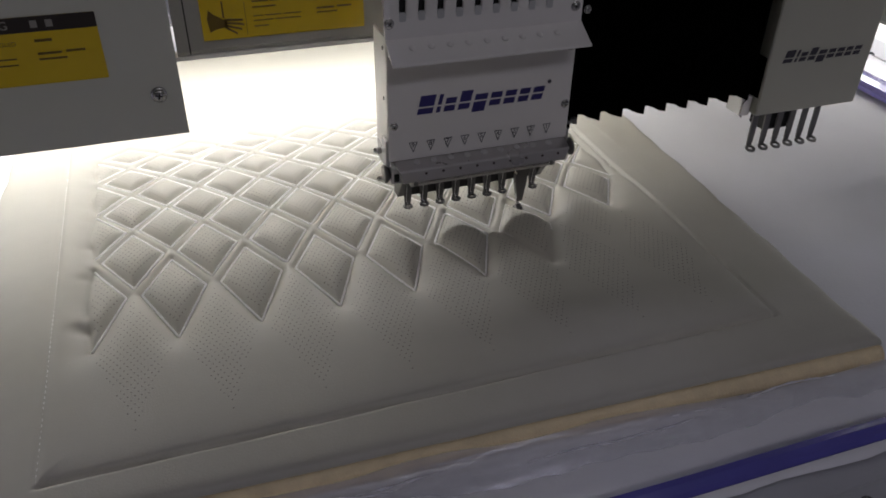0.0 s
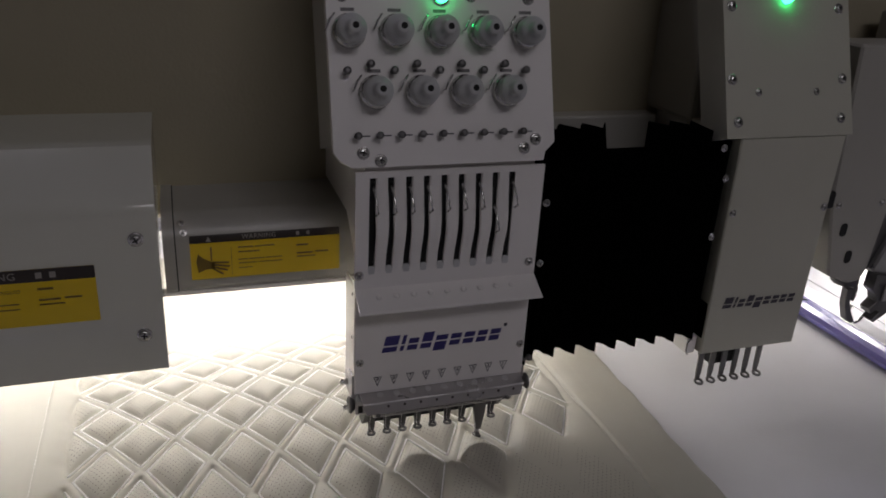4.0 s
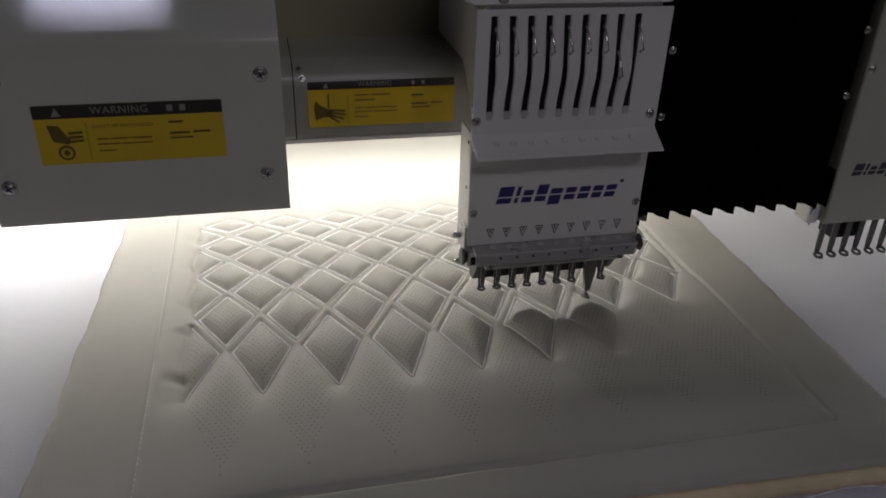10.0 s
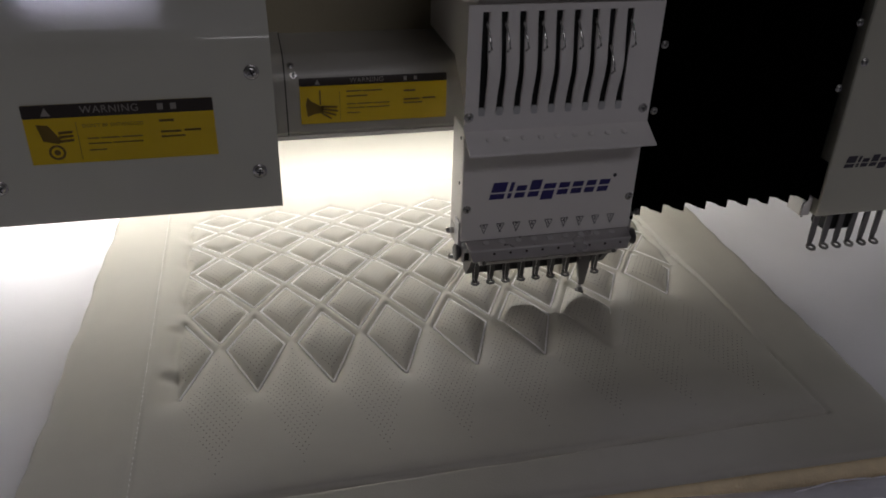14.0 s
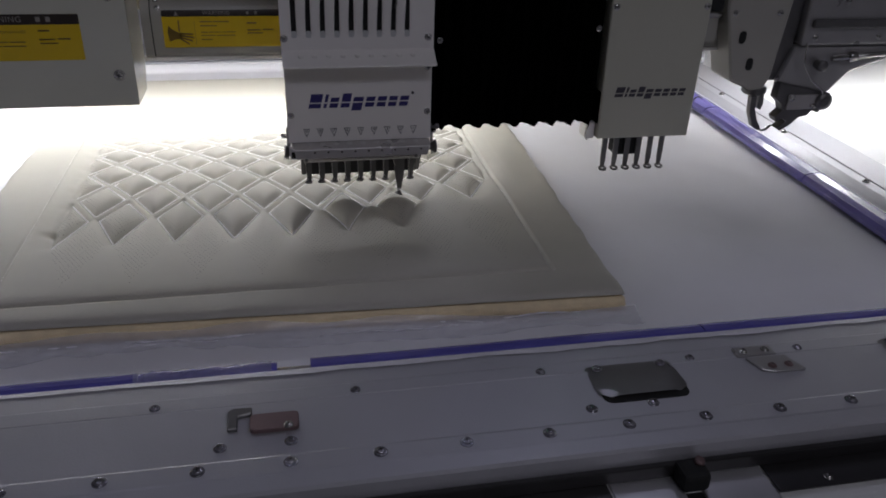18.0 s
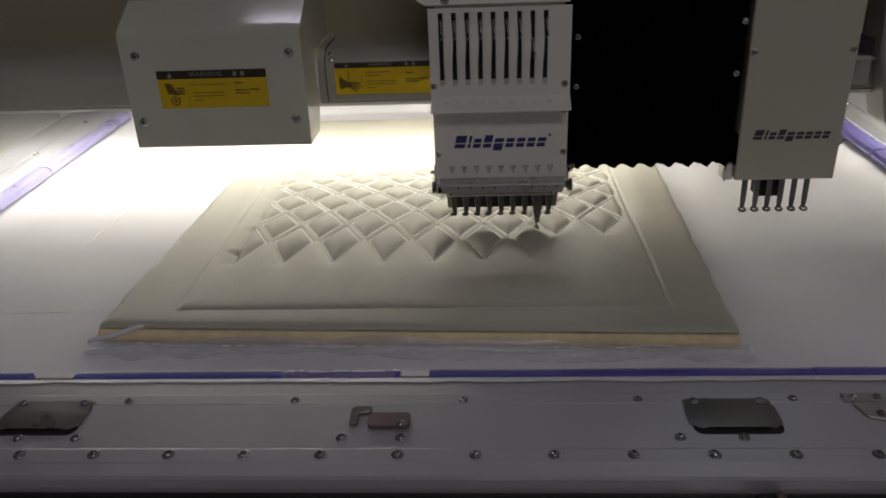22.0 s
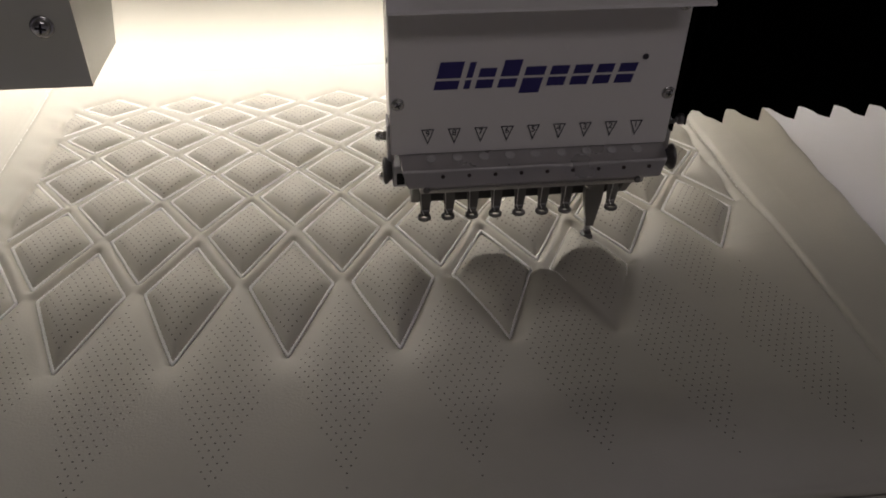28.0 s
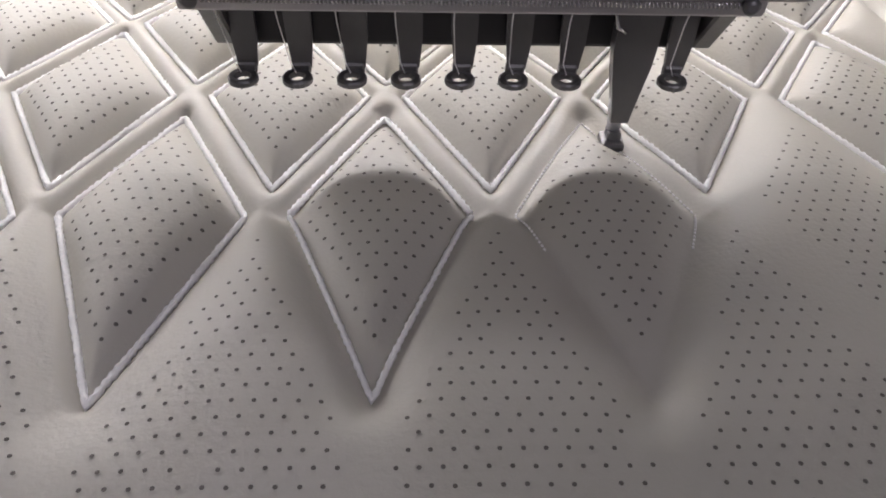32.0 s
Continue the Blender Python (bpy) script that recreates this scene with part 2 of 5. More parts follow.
def screw(parent, at, normal, rad=0.003, material=None, washer=True, name="screw"):
    """A pan head with a cross slot; alike screws share one mesh."""
    key = (round(rad, 5), washer, (material or M_STEEL).name)
    if key not in SCREW:
        bm = bmesh.new()
        if washer:
            lathe([(rad * 1.35, 0), (rad * 1.35, rad * 0.18), (rad * 1.1, rad * 0.22)], Matrix(), 14, bm)
        lathe([(rad, 0), (rad, rad * 0.40), (rad * 0.88, rad * 0.68), (rad * 0.66, rad * 0.79), (rad * 0.3, rad * 0.81)], Matrix(), 14, bm)
        for a, b in ((0.62, 0.13), (0.13, 0.62)):
            q = [bm.verts.new((x * rad, y * rad, rad * 0.815)) for x, y in ((-a, -b), (a, -b), (a, b), (-a, b))]
            bm.faces.new(q).material_index = 1
        me = bpy.data.meshes.new("screw")
        bm.to_mesh(me)
        bm.free()
        me.materials.append(material or M_STEEL)
        me.materials.append(M_DARK)
        SCREW[key] = me
    ob = new(name, SCREW[key])
    base = Vector((0, 0, 0))
    up = parent
    while up is not None:
        base += up.location
        up = up.parent
    ob.parent = parent
    ob.matrix_basis = Matrix.Translation(Vector(at) - base) @ face_turn(normal) @ Matrix.Rotation(hash_turn(at), 4, "Z")
    return ob


def hash_turn(at):
    return (at[0] * 913.7 + at[1] * 517.3 + at[2] * 271.9) % 3.14


def text_part(name, words, size, m, material, parent, label="", depth=0.00015, shear=0.0, spacing=1.0):
    cu = bpy.data.curves.new(name, "FONT")
    cu.body, cu.size, cu.extrude, cu.shear, cu.space_character = words, size, depth, shear, spacing
    cu.align_x, cu.align_y = "CENTER", "CENTER"
    tmp = new(name, cu)
    me = bpy.data.meshes.new_from_object(tmp.evaluated_get(bpy.context.evaluated_depsgraph_get()))
    bpy.data.objects.remove(tmp)
    me.transform(m)
    me.materials.clear()
    return part(name, me, material, parent, label)


def plate(outline, m, thick, bm=None):
    """A thin piece with a flat outline in the plane of the pose m."""
    own = bm or bmesh.new()
    lo = [own.verts.new(m @ Vector((x, y, 0))) for x, y in outline]
    hi = [own.verts.new(m @ Vector((x, y, thick))) for x, y in outline]
    k = len(outline)
    own.faces.new(lo[::-1])
    own.faces.new(hi)
    for i in range(k):
        own.faces.new((lo[i], lo[(i + 1) % k], hi[(i + 1) % k], hi[i]))
    return own


def rounded(x0, x1, y0, y1, r, n=4):
    pts = []
    for cx, cy, a in ((x1 - r, y1 - r, 0), (x0 + r, y1 - r, 90), (x0 + r, y0 + r, 180), (x1 - r, y0 + r, 270)):
        for i in range(n + 1):
            t = radians(a + 90 * i / n)
            pts.append((cx + r * math.cos(t), cy + r * math.sin(t)))
    return pts


def front(x, y, z):
    """A pose whose x runs along x, whose y runs up and whose z comes out to the front."""
    return pose(x, y, z, 90, 0, 0)


# ---- hall that closes the place ----
TABLE_Z = -0.014


def slab(name, x0, x1, y0, y1, z0, z1, material, label):
    return tagged(part(name, box(x0, x1, y0, y1, z0, z1, 0), material), label, name.split("_")[0], kind="structure")


slab("floor", -4, 4, -4, 4, -0.98, -0.9, M_FLOOR, "grey concrete hall floor under the machine")
slab("ceiling", -4, 4, -4, 4, 3.17, 3.27, M_WALL, "plain pale hall ceiling")
slab("wall_north", -4, 4, 4, 4.1, -0.9, 3.17, M_WALL, "plain grey hall wall")
slab("wall_south", -4, 4, -4.1, -4, -0.9, 3.17, M_WALL, "plain grey hall wall")
slab("wall_east", 4, 4.1, -4, 4, -0.9, 3.17, M_WALL, "plain grey hall wall")
slab("wall_west", -4.1, -4, -4, 4, -0.9, 3.17, M_WALL, "plain grey hall wall")
# housings for all three, unseen; the front one only carries the fill
for tx, ty, tz, _, tw, td in TUBES:
    fixture = thing("ceiling_light", "unseen white ceiling tube light, the front one added as fill", "ceiling light", "ceiling tube lights", at=(tx, ty, 2.95))
    part("housing", box(tx - tw / 2, tx + tw / 2, ty - td / 2, ty + td / 2, tz + 0.2, tz + 0.26, 0.01), M_WHITE, fixture)
    for k in (-0.06, 0.06):
        part("tube", lathe([(0.013, 0.04 - tw / 2), (0.013, tw / 2 - 0.04)], pose(tx, ty + k, tz + 0.17, 0, 90, 0), 12), M_TUBE, fixture, "glowing white tube")
    for k in (-tw * 0.4, tw * 0.4):
        part("hanger", box(tx + k - 0.006, tx + k + 0.006, ty - 0.006, ty + 0.006, tz + 0.255, 3.171, 0), M_STEEL, fixture)

# ---- the machine's table, standing still under the moving hoop frame ----
table = thing("machine_table", "pale laminate machine table with dark edge strip", "table", at=(0, 0, TABLE_Z))
part("table_top", box(-1.6, 1.6, -0.43, 0.95, TABLE_Z - 0.03, TABLE_Z - 0.0005, 0.002), M_TABLE, table)
part("front_panel", box(-1.6, 0.068, -0.9, -0.431, TABLE_Z - 0.03, TABLE_Z - 0.002, 0.002), M_TABLE, table, "pale table extension panel")
part("front_panel", box(0.166, 1.6, -0.9, -0.431, TABLE_Z - 0.03, TABLE_Z - 0.002, 0.002), M_TABLE, table, "pale table extension panel")
part("edge_strip", box(-1.6, 0.0685, -0.4385, -0.385, TABLE_Z, TABLE_Z + 0.0015, 0.0006), M_STRIP, table, "dark metal edge strip")
part("edge_strip", box(0.1655, 1.6, -0.4385, -0.385, TABLE_Z, TABLE_Z + 0.0015, 0.0006), M_STRIP, table, "dark metal edge strip")
part("slot_plate", box(0.070, 0.1110, -0.9, -0.40, TABLE_Z - 0.012, TABLE_Z + 0.001, 0.0008), M_STEEL2, table, "brushed steel slot cover plate")
part("slot_plate", box(0.1220, 0.164, -0.9, -0.40, TABLE_Z - 0.012, TABLE_Z + 0.001, 0.0008), M_STEEL2, table, "brushed steel slot cover plate")
part("slot_seal", box(0.1112, 0.1218, -0.9, -0.40, TABLE_Z - 0.012, TABLE_Z - 0.001, 0), M_DARK, table, "black rubber slot seal")
for x in (-0.70, -0.52, -0.34, -0.16, 0.02, 0.20, 0.38):
    screw(table, (x, -0.4325, TABLE_Z + 0.0015), (0, 0, 1), 0.0022)
for lx in (-1.4, 1.4):
    for ly in (-0.8, 0.85):
        part("leg", box(lx - 0.04, lx + 0.04, ly - 0.04, ly + 0.04, -0.9, TABLE_Z - 0.03, 0.004), M_PAINT, table)

# ---- beam with its rail and the LED strip ----
beam = thing("machine_beam", "beige painted machine beam above the table", "machine beam", at=(0, 0.3, 0.2))
part("beam_body", box(-1.7, 1.7, 0.085, 0.42, 0.150, 0.44, 0.012, 3), M_BEAM, beam)
# front rail: rounded upper edge, open below towards the strip light
ARC_Z, ARC_R = 0.1575, 0.021


def rail_shape(out):
    """The rail's outline: an upright front that rounds over into the top, set out by a little."""
    arc = [(0.011 - out + (ARC_R + out) * (1 - math.cos(radians(4.5 * k))), ARC_Z + (ARC_R + out) * math.sin(radians(4.5 * k))) for k in range(21)]
    return [(0.012 - out, 0.128)] + arc + [(0.0855, ARC_Z + ARC_R + out), (0.0855, 0.148), (0.020, 0.148), (0.020, 0.126), (0.0135 - out, 0.125)]


rail_profile = rail_shape(0.0)
for a, b in ((-1.7, -0.384), (-0.2095, 0.205), (0.292, 1.7)):
    rail_piece = prism(rail_profile, "x", a, b)
    part("front_rail", rail_piece, M_RAIL, beam, "pale painted front rail")
part("rail_sleeve", prism(rail_shape(0.0012), "x", -0.2175, -0.2100), M_RAIL, beam, "rail sleeve end")
part("rail_joint", prism(rail_shape(0.0006), "x", -0.2100, -0.2092), M_DARK, beam, "dark joint round the rail")
part("lower_lip", prism([(0.0135, 0.1215), (0.0125, 0.1245), (0.019, 0.1255), (0.019, 0.1215)], "x", -1.7, 1.7), M_WHITE, beam, "bright thin lower lip")
for a, b, _ in STRIPS:
    housing = part("led_housing", prism([(LED_Y - 0.02, 0.1498), (LED_Y - 0.02, 0.138), (LED_Y + 0.02, 0.138), (LED_Y + 0.02, 0.1498)], "x", a - 0.01, b + 0.01), M_WHITE, beam, "slim white strip light housing")
    part("led_diffuser", box(a, b, LED_Y - 0.012, LED_Y + 0.012, 0.1345, 0.1378, 0.001), M_LED, housing, "glowing white strip diffuser")
screw(beam, (-0.2050, 0.0182, 0.1735), (0, -0.65, 0.76), 0.0017)
screw(beam, (-0.2036, 0.0139, 0.1682), (0, -0.86, 0.51), 0.0018)
part("upper_ledge", box(0.0205, 0.1915, 0.066, 0.0845, 0.181, 0.229, 0.002), M_RAIL, beam, "pale ledge on the beam")
for x in (-0.9, -0.6, 0.42, 0.75):
    screw(beam, (x, 0.05, 0.179), (0, 0, 1), 0.0045)


def bars(parent, label, m, rows):
    """Writing too small to read, as plain bars: x, y, length, height."""
    for x, y, w, h in rows:
        part("text_bar", plate([(x, y), (x + w, y), (x + w, y + h), (x, y + h)], m, 0.0001), M_LABELTEXT, label)


def warning_label(parent, m, w, h, picture, band=0.23):
    """A yellow sticker with a black heading. Its lower left corner lies at the pose m."""
    lab = part("warning_label", plate(rounded(0, w, 0, h, 0.0008), m, 0.0002), M_YELLOW, parent, "yellow warning sticker with black heading")
    up = m @ Matrix.Translation((0, 0, 0.00022))
    part("heading", plate(rounded(0, w, h * (1 - band), h, 0.0008), up, 0.0001), M_LABELBLACK, lab, "black heading band")
    top = m @ Matrix.Translation((0, 0, 0.00036))
    mid = h * (1 - band / 2)
    text_part("heading_text", "WARNING", h * min(band, 0.2) * 0.86, top @ Matrix.Translation((w * 0.45, mid, 0)), M_LABELWHITE, lab, "pale lettering", 0.00005, spacing=1.1)
    part("divider", plate([(w * 0.262, h * 0.06), (w * 0.2645, h * 0.06), (w * 0.2645, h * 0.70), (w * 0.262, h * 0.70)], up, 0.0001), M_LABELTEXT, lab)
    tri = top @ Matrix.Translation((w * 0.12, mid - h * band * 0.34, 0))
    part("triangle", plate([(-h * band * 0.34, 0), (h * band * 0.34, 0), (0, h * band * 0.64)], tri, 0.00006), M_LABELWHITE, lab)
    for k in (0.70, 0.77):
        part("heading_mark", plate([(w * k, mid - h * band * 0.24), (w * k + h * band * 0.42, mid - h * band * 0.24), (w * k + h * band * 0.42, mid + h * band * 0.24), (w * k, mid + h * band * 0.24)], top, 0.00006), M_LABELWHITE, lab)
    if picture == "roller":
        text_part("label_text", "DON'T BE ENTANGLED", h * 0.085, up @ Matrix.Translation((w * 0.455, h * 0.625, 0)), M_LABELTEXT, lab, "small dark lettering", 0.00005, spacing=1.05)
    else:
        bars(lab, lab, up, [(w * 0.31, h * 0.68, w * 0.10, h * 0.03), (w * 0.42, h * 0.68, w * 0.13, h * 0.03), (w * 0.31, h * 0.57, w * 0.14, h * 0.03)])
    bars(lab, lab, up, [(w * 0.31, h * 0.40, w * 0.06, h * 0.022), (w * 0.38, h * 0.40, w * 0.10, h * 0.022), (w * 0.49, h * 0.40, w * 0.11, h * 0.022), (w * 0.31, h * 0.31, w * 0.12, h * 0.022), (w * 0.44, h * 0.31, w * 0.16, h * 0.022), (w * 0.31, h * 0.20, w * 0.09, h * 0.022),
                        (w * 0.70, h * 0.63, w * 0.08, h * 0.04), (w * 0.70, h * 0.44, w * 0.11, h * 0.035), (w * 0.83, h * 0.45, w * 0.09, h * 0.035), (w * 0.70, h * 0.36, w * 0.13, h * 0.03)])
    if picture == "roller":
        part("roller_symbol", plate([(w * 0.14 + h * 0.13 * math.cos(t * 0.3927), h * 0.2 + h * 0.13 * math.sin(t * 0.3927)) for t in range(16)], up, 0.0001), M_LABELTEXT, lab, "dark round roller symbol")
        part("ring", plate([(w * 0.14 + h * 0.09 * math.cos(t * 0.3927), h * 0.2 + h * 0.09 * math.sin(t * 0.3927)) for t in range(16)], top, 0.00005), M_YELLOW, lab)
        part("roller_core", plate([(w * 0.14 + h * 0.05 * math.cos(t * 0.3927), h * 0.2 + h * 0.05 * math.sin(t * 0.3927)) for t in range(16)], top @ Matrix.Translation((0, 0, 0.00007)), 0.00005), M_LABELTEXT, lab)
        part("wedge", plate([(w * 0.06, h * 0.68), (w * 0.12, h * 0.66), (w * 0.17, h * 0.42), (w * 0.16, h * 0.34), (w * 0.08, h * 0.40)], up, 0.0001), M_LABELTEXT, lab)
        for k in (0.36, 0.43, 0.5):
            part("wedge", plate([(w * 0.165, h * k), (w * 0.24, h * (k + 0.02)), (w * 0.24, h * (k + 0.06)), (w * 0.165, h * (k + 0.05))], up, 0.0001), M_LABELTEXT, lab)
    else:
        part("needle_symbol", plate([(w * 0.128, h * 0.42), (w * 0.138, h * 0.42), (w * 0.138, h * 0.74), (w * 0.128, h * 0.74)], up, 0.0001), M_LABELTEXT, lab, "dark needle symbol")
        part("wedge", plate([(w * 0.045, h * 0.16), (w * 0.035, h * 0.42), (w * 0.05, h * 0.60), (w * 0.075, h * 0.50), (w * 0.12, h * 0.42), (w * 0.15, h * 0.36), (w * 0.15, h * 0.24), (w * 0.09, h * 0.22)], up, 0.0001), M_LABELTEXT, lab)
        for y0, y1, reach in ((0.38, 0.36, 0.245), (0.33, 0.27, 0.250), (0.28, 0.18, 0.235), (0.245, 0.10, 0.205)):
            part("wedge", plate([(w * 0.135, h * (y0 - 0.025)), (w * reach, h * (y1 - 0.025)), (w * reach, h * (y1 + 0.02)), (w * 0.135, h * (y0 + 0.025))], up, 0.0001), M_LABELTEXT, lab)
    return lab



def wrap_on_rail(ob):
    """Bends a label and its print back over the rail's rounded upper edge."""
    for piece in [ob] + list(ob.children):
        bm = bmesh.new()
        bm.from_mesh(piece.data)
        for k in range(6):
            bmesh.ops.bisect_plane(bm, geom=bm.verts[:] + bm.edges[:] + bm.faces[:], dist=1e-7, plane_co=(0, 0, ARC_Z + 0.0015 * k), plane_no=(0, 0, 1))
        for v in bm.verts:
            up_by = max(0.0, v.co.z - ARC_Z)
            ang = up_by / ARC_R
            lift = 0.011 - v.co.y
            if up_by:
                v.co.y, v.co.z = 0.011 + ARC_R - (ARC_R + lift) * math.cos(ang), ARC_Z + (ARC_R + lift) * math.sin(ang)
        bm.to_mesh(piece.data)
        bm.free()


wrap_on_rail(warning_label(beam, front(-0.2003, 0.0108, 0.1338), 0.1034, 0.0323, "needle", 0.165))

# ---- cover box in front of the rail ----
BX0, BX1, BY = -0.392, -0.2185, -0.047
cover = thing("drive_cover", "grey-white sheet metal drive cover with warning sticker", "machine cover", at=((BX0 + BX1) / 2, 0, 0.1))
cov = bmesh.new()
T = 0.0018
# front sheet, sloped top and side sheets; it is open below
side = [(BY, 0.1005), (BY, 0.2040), (BY + 0.0018, 0.2105), (BY + 0.0075, 0.2150), (BY + 0.043, 0.2350), (0.0845, 0.2350), (0.0845, 0.182), (0.0105, 0.182), (0.0105, 0.1225), (-0.002, 0.1005)]
bend = []
for k in range(13):
    u = k / 12
    bend.append(((1 - u) ** 2 * BY + 2 * u * (1 - u) * BY + u * u * (BY + 0.0075), (1 - u) ** 2 * 0.2040 + 2 * u * (1 - u) * 0.2115 + u * u * 0.2156))
prism([(BY, 0.1005)] + bend + [(BY + 0.043, 0.2350), (0.0845, 0.2350), (0.0845, 0.2350 - T), (BY + 0.0435, 0.2350 - T), (BY + 0.0085, 0.2150), (BY + T, 0.2040), (BY + T, 0.1005)], "x", BX0, BX1, 0, cov)
part("shell", cov, M_PAINT, cover, "grey powder-coated shell with sloped top")
for x0, x1 in ((BX0 + 0.0004, BX0 + T), (BX1 - T, BX1 - 0.0004)):
    part("side_sheet", prism([(y + (0.0022 if y == BY else 0), z - (0.002 if z > 0.2 else 0)) for y, z in side], "x", x0, x1), M_PAINT, cover)
for x, z in ((-0.3815, 0.1262), (-0.2311, 0.1262), (-0.377, 0.190), (-0.2305, 0.190)):
    screw(cover, (x, BY, z), (0, -1, 0), 0.0034)
warning_label(cover, front(-0.3605, BY - 0.0002, 0.1395), 0.1058, 0.0364, "roller", 0.22)

# ---- stitching head ----
PY = -0.048
HX0, HX1 = -0.0981, 0.0305
head = thing("stitching_head", "white nine-needle stitching head with slotted cover", "sewing head", at=(-0.034, 0, 0.02))
part("body", prism([(-0.0455, 0.088), (-0.0320, 0.088), (-0.0290, 0.146), (-0.0200, 0.158), (0.0060, 0.1795), (0.10, 0.1810), (0.10, 0.24), (-0.0455, 0.24)], "x", -0.093, 0.0255, 0.001), M_WHITE, head, "white head body")
part("arm", box(-0.088, 0.020, 0.0, 0.13, 0.2385, 0.44, 0.004), M_WHITE, head)
# lower face plate with folded sides
face = bmesh.new()
box(HX0, HX1, PY, PY + 0.0018, 0.0615, 0.1335, 0.0006, 1, face)
fp = part("face_plate", face, M_WHITE, head, "white enamelled face plate")
for x0, x1 in ((HX0, HX0 + 0.0016), (HX1 - 0.0016, HX1)):
    part("side_fold", box(x0, x1, PY + 0.0019, PY + 0.03, 0.0615, 0.1445, 0.0004, 1), M_WHITE, head)
for x, z in ((-0.0945, 0.0870), (0.0268, 0.0874), (0.0268, 0.128)):
    screw(head, (x, PY, z), (0, -1, 0), 0.0022)
for z in (0.075, 0.104, 0.137):
    part("side_hole", lathe([(0.0013, 0), (0.0013, 0.0003)], Matrix.Translation((HX0 - 0.0001, PY + 0.008, z)) @ face_turn((-1, 0, 0)), 10), M_DARK, head)

# slotted upper cover: a plate cut by nine slots
SLOT_X = [-0.0878 + 0.01195 * i for i in range(9)]
SZ0, SZ1, SW = 0.1575, 0.2215, 0.0043
CZ0, CZ1 = 0.1445, 0.2255
CX0, CX1 = -0.0990, 0.0312
cuts = [CX0] + [v for x in SLOT_X for v in (x - SW / 2, x + SW / 2)] + [CX1]
cover2 = part("slotted_cover", box(CX0, CX1, PY - 0.0012, PY + 0.0008, CZ0, SZ0, 0), M_WHITE, head, "white cover plate with nine slots")
part("cover_head", box(CX0, CX1, PY - 0.0012, PY + 0.0008, SZ1, CZ1, 0), M_WHITE, cover2)
for i in (0, len(cuts) - 2):
    part("cover_strip", box(cuts[i], cuts[i + 1], PY - 0.0012, PY + 0.0008, SZ0, SZ1, 0), M_WHITE, cover2)
# dark sheet close behind the slots, in place of the shade inside
part("slot_shadow_box", box(CX0 + 0.006, CX1 - 0.012, PY + 0.0015, PY + 0.0022, SZ0 - 0.003, SZ1 + 0.002, 0), M_DARK, head, "dark sheet for the shade behind the slots")
# the strips between the slots are pressed into shallow wavy ribs
for i in range(8):
    x0, x1 = SLOT_X[i] + SW / 2, SLOT_X[i + 1] - SW / 2
    rib = bmesh.new()
    rows = []
    for k in range(17):
        u = k / 16
        z = SZ0 - 0.001 + (SZ1 - SZ0 + 0.002) * u
        out = 0.0034 * math.exp(-((u - 0.40) / 0.20) ** 2) * min(1, u * 8) * min(1, (1 - u) * 8)
        sway = 0.0011 * math.exp(-((u - 0.62) / 0.25) ** 2) * min(1, (1 - u) * 6)
        rows.append([rib.verts.new((x0 + (x1 - x0) * a + sway * a, PY + b - out, z)) for a, b in ((0, 0.0009), (0, -0.0007), (0.12, -0.0012), (0.5, -0.0013), (0.88, -0.0012), (1, -0.0007), (1, 0.0009))])
    for a, b in zip(rows, rows[1:]):
        for j in range(6):
            rib.faces.new((a[j], a[j + 1], b[j + 1], b[j])).smooth = True
    part("rib", rib, M_WHITE, cover2)
for i, x in enumerate(SLOT_X):
    low = 0.188 if i == 7 else 0.205
    part("take_up_lever", tube_mesh("take_up_lever", [(x + 0.0003, PY + 0.001, low + 0.012), (x + 0.0006, PY - 0.005, low + 0.007), (x + 0.0012, PY - 0.0095, low), (x + 0.0018, PY - 0.0105, low - 0.004), (x + 0.0006, PY - 0.008, low - 0.0065)], 0.0007, 6), M_STEEL, head, "bright bent thread lever")
    part("slot_pad", plate(rounded(-SW * 0.5, SW * 0.5, -0.0035, 0.002, 0.0011), front(x, PY - 0.0003, SZ0 + 0.001), 0.0012), M_KNOB, cover2)
for x in (-0.0963, 0.0262):
    screw(head, (x, PY - 0.0012, 0.1545), (0, -1, 0), 0.0024)
# flared lip at the foot of the slotted cover
lip = [(PY + 0.0008, 0.1446), (PY - 0.0012, 0.1446), (PY - 0.0100, 0.1395), (PY - 0.0185, 0.1350), (PY - 0.0190, 0.1338), (PY - 0.0182, 0.1334), (PY - 0.0095, 0.1380), (PY - 0.0005, 0.1430)]
lb = bmesh.new()
prism(lip, "x", CX0, CX1 + 0.0002, 0, lb)
part("flared_lip", lb, M_WHITE, head, "flared white lip")
for i in range(9):
    x = SLOT_X[i] + 0.004
    part("lip_dimple", lathe([(0.0022, 0), (0.0016, 0.0004), (0.0004, 0.0006)], Matrix.Translation((x, PY - 0.0078, 0.1408)) @ face_turn((0, -0.5, 0.87)), 12), M_WHITE, cover2)

# brand mark as plain slanted shapes, and its small ring


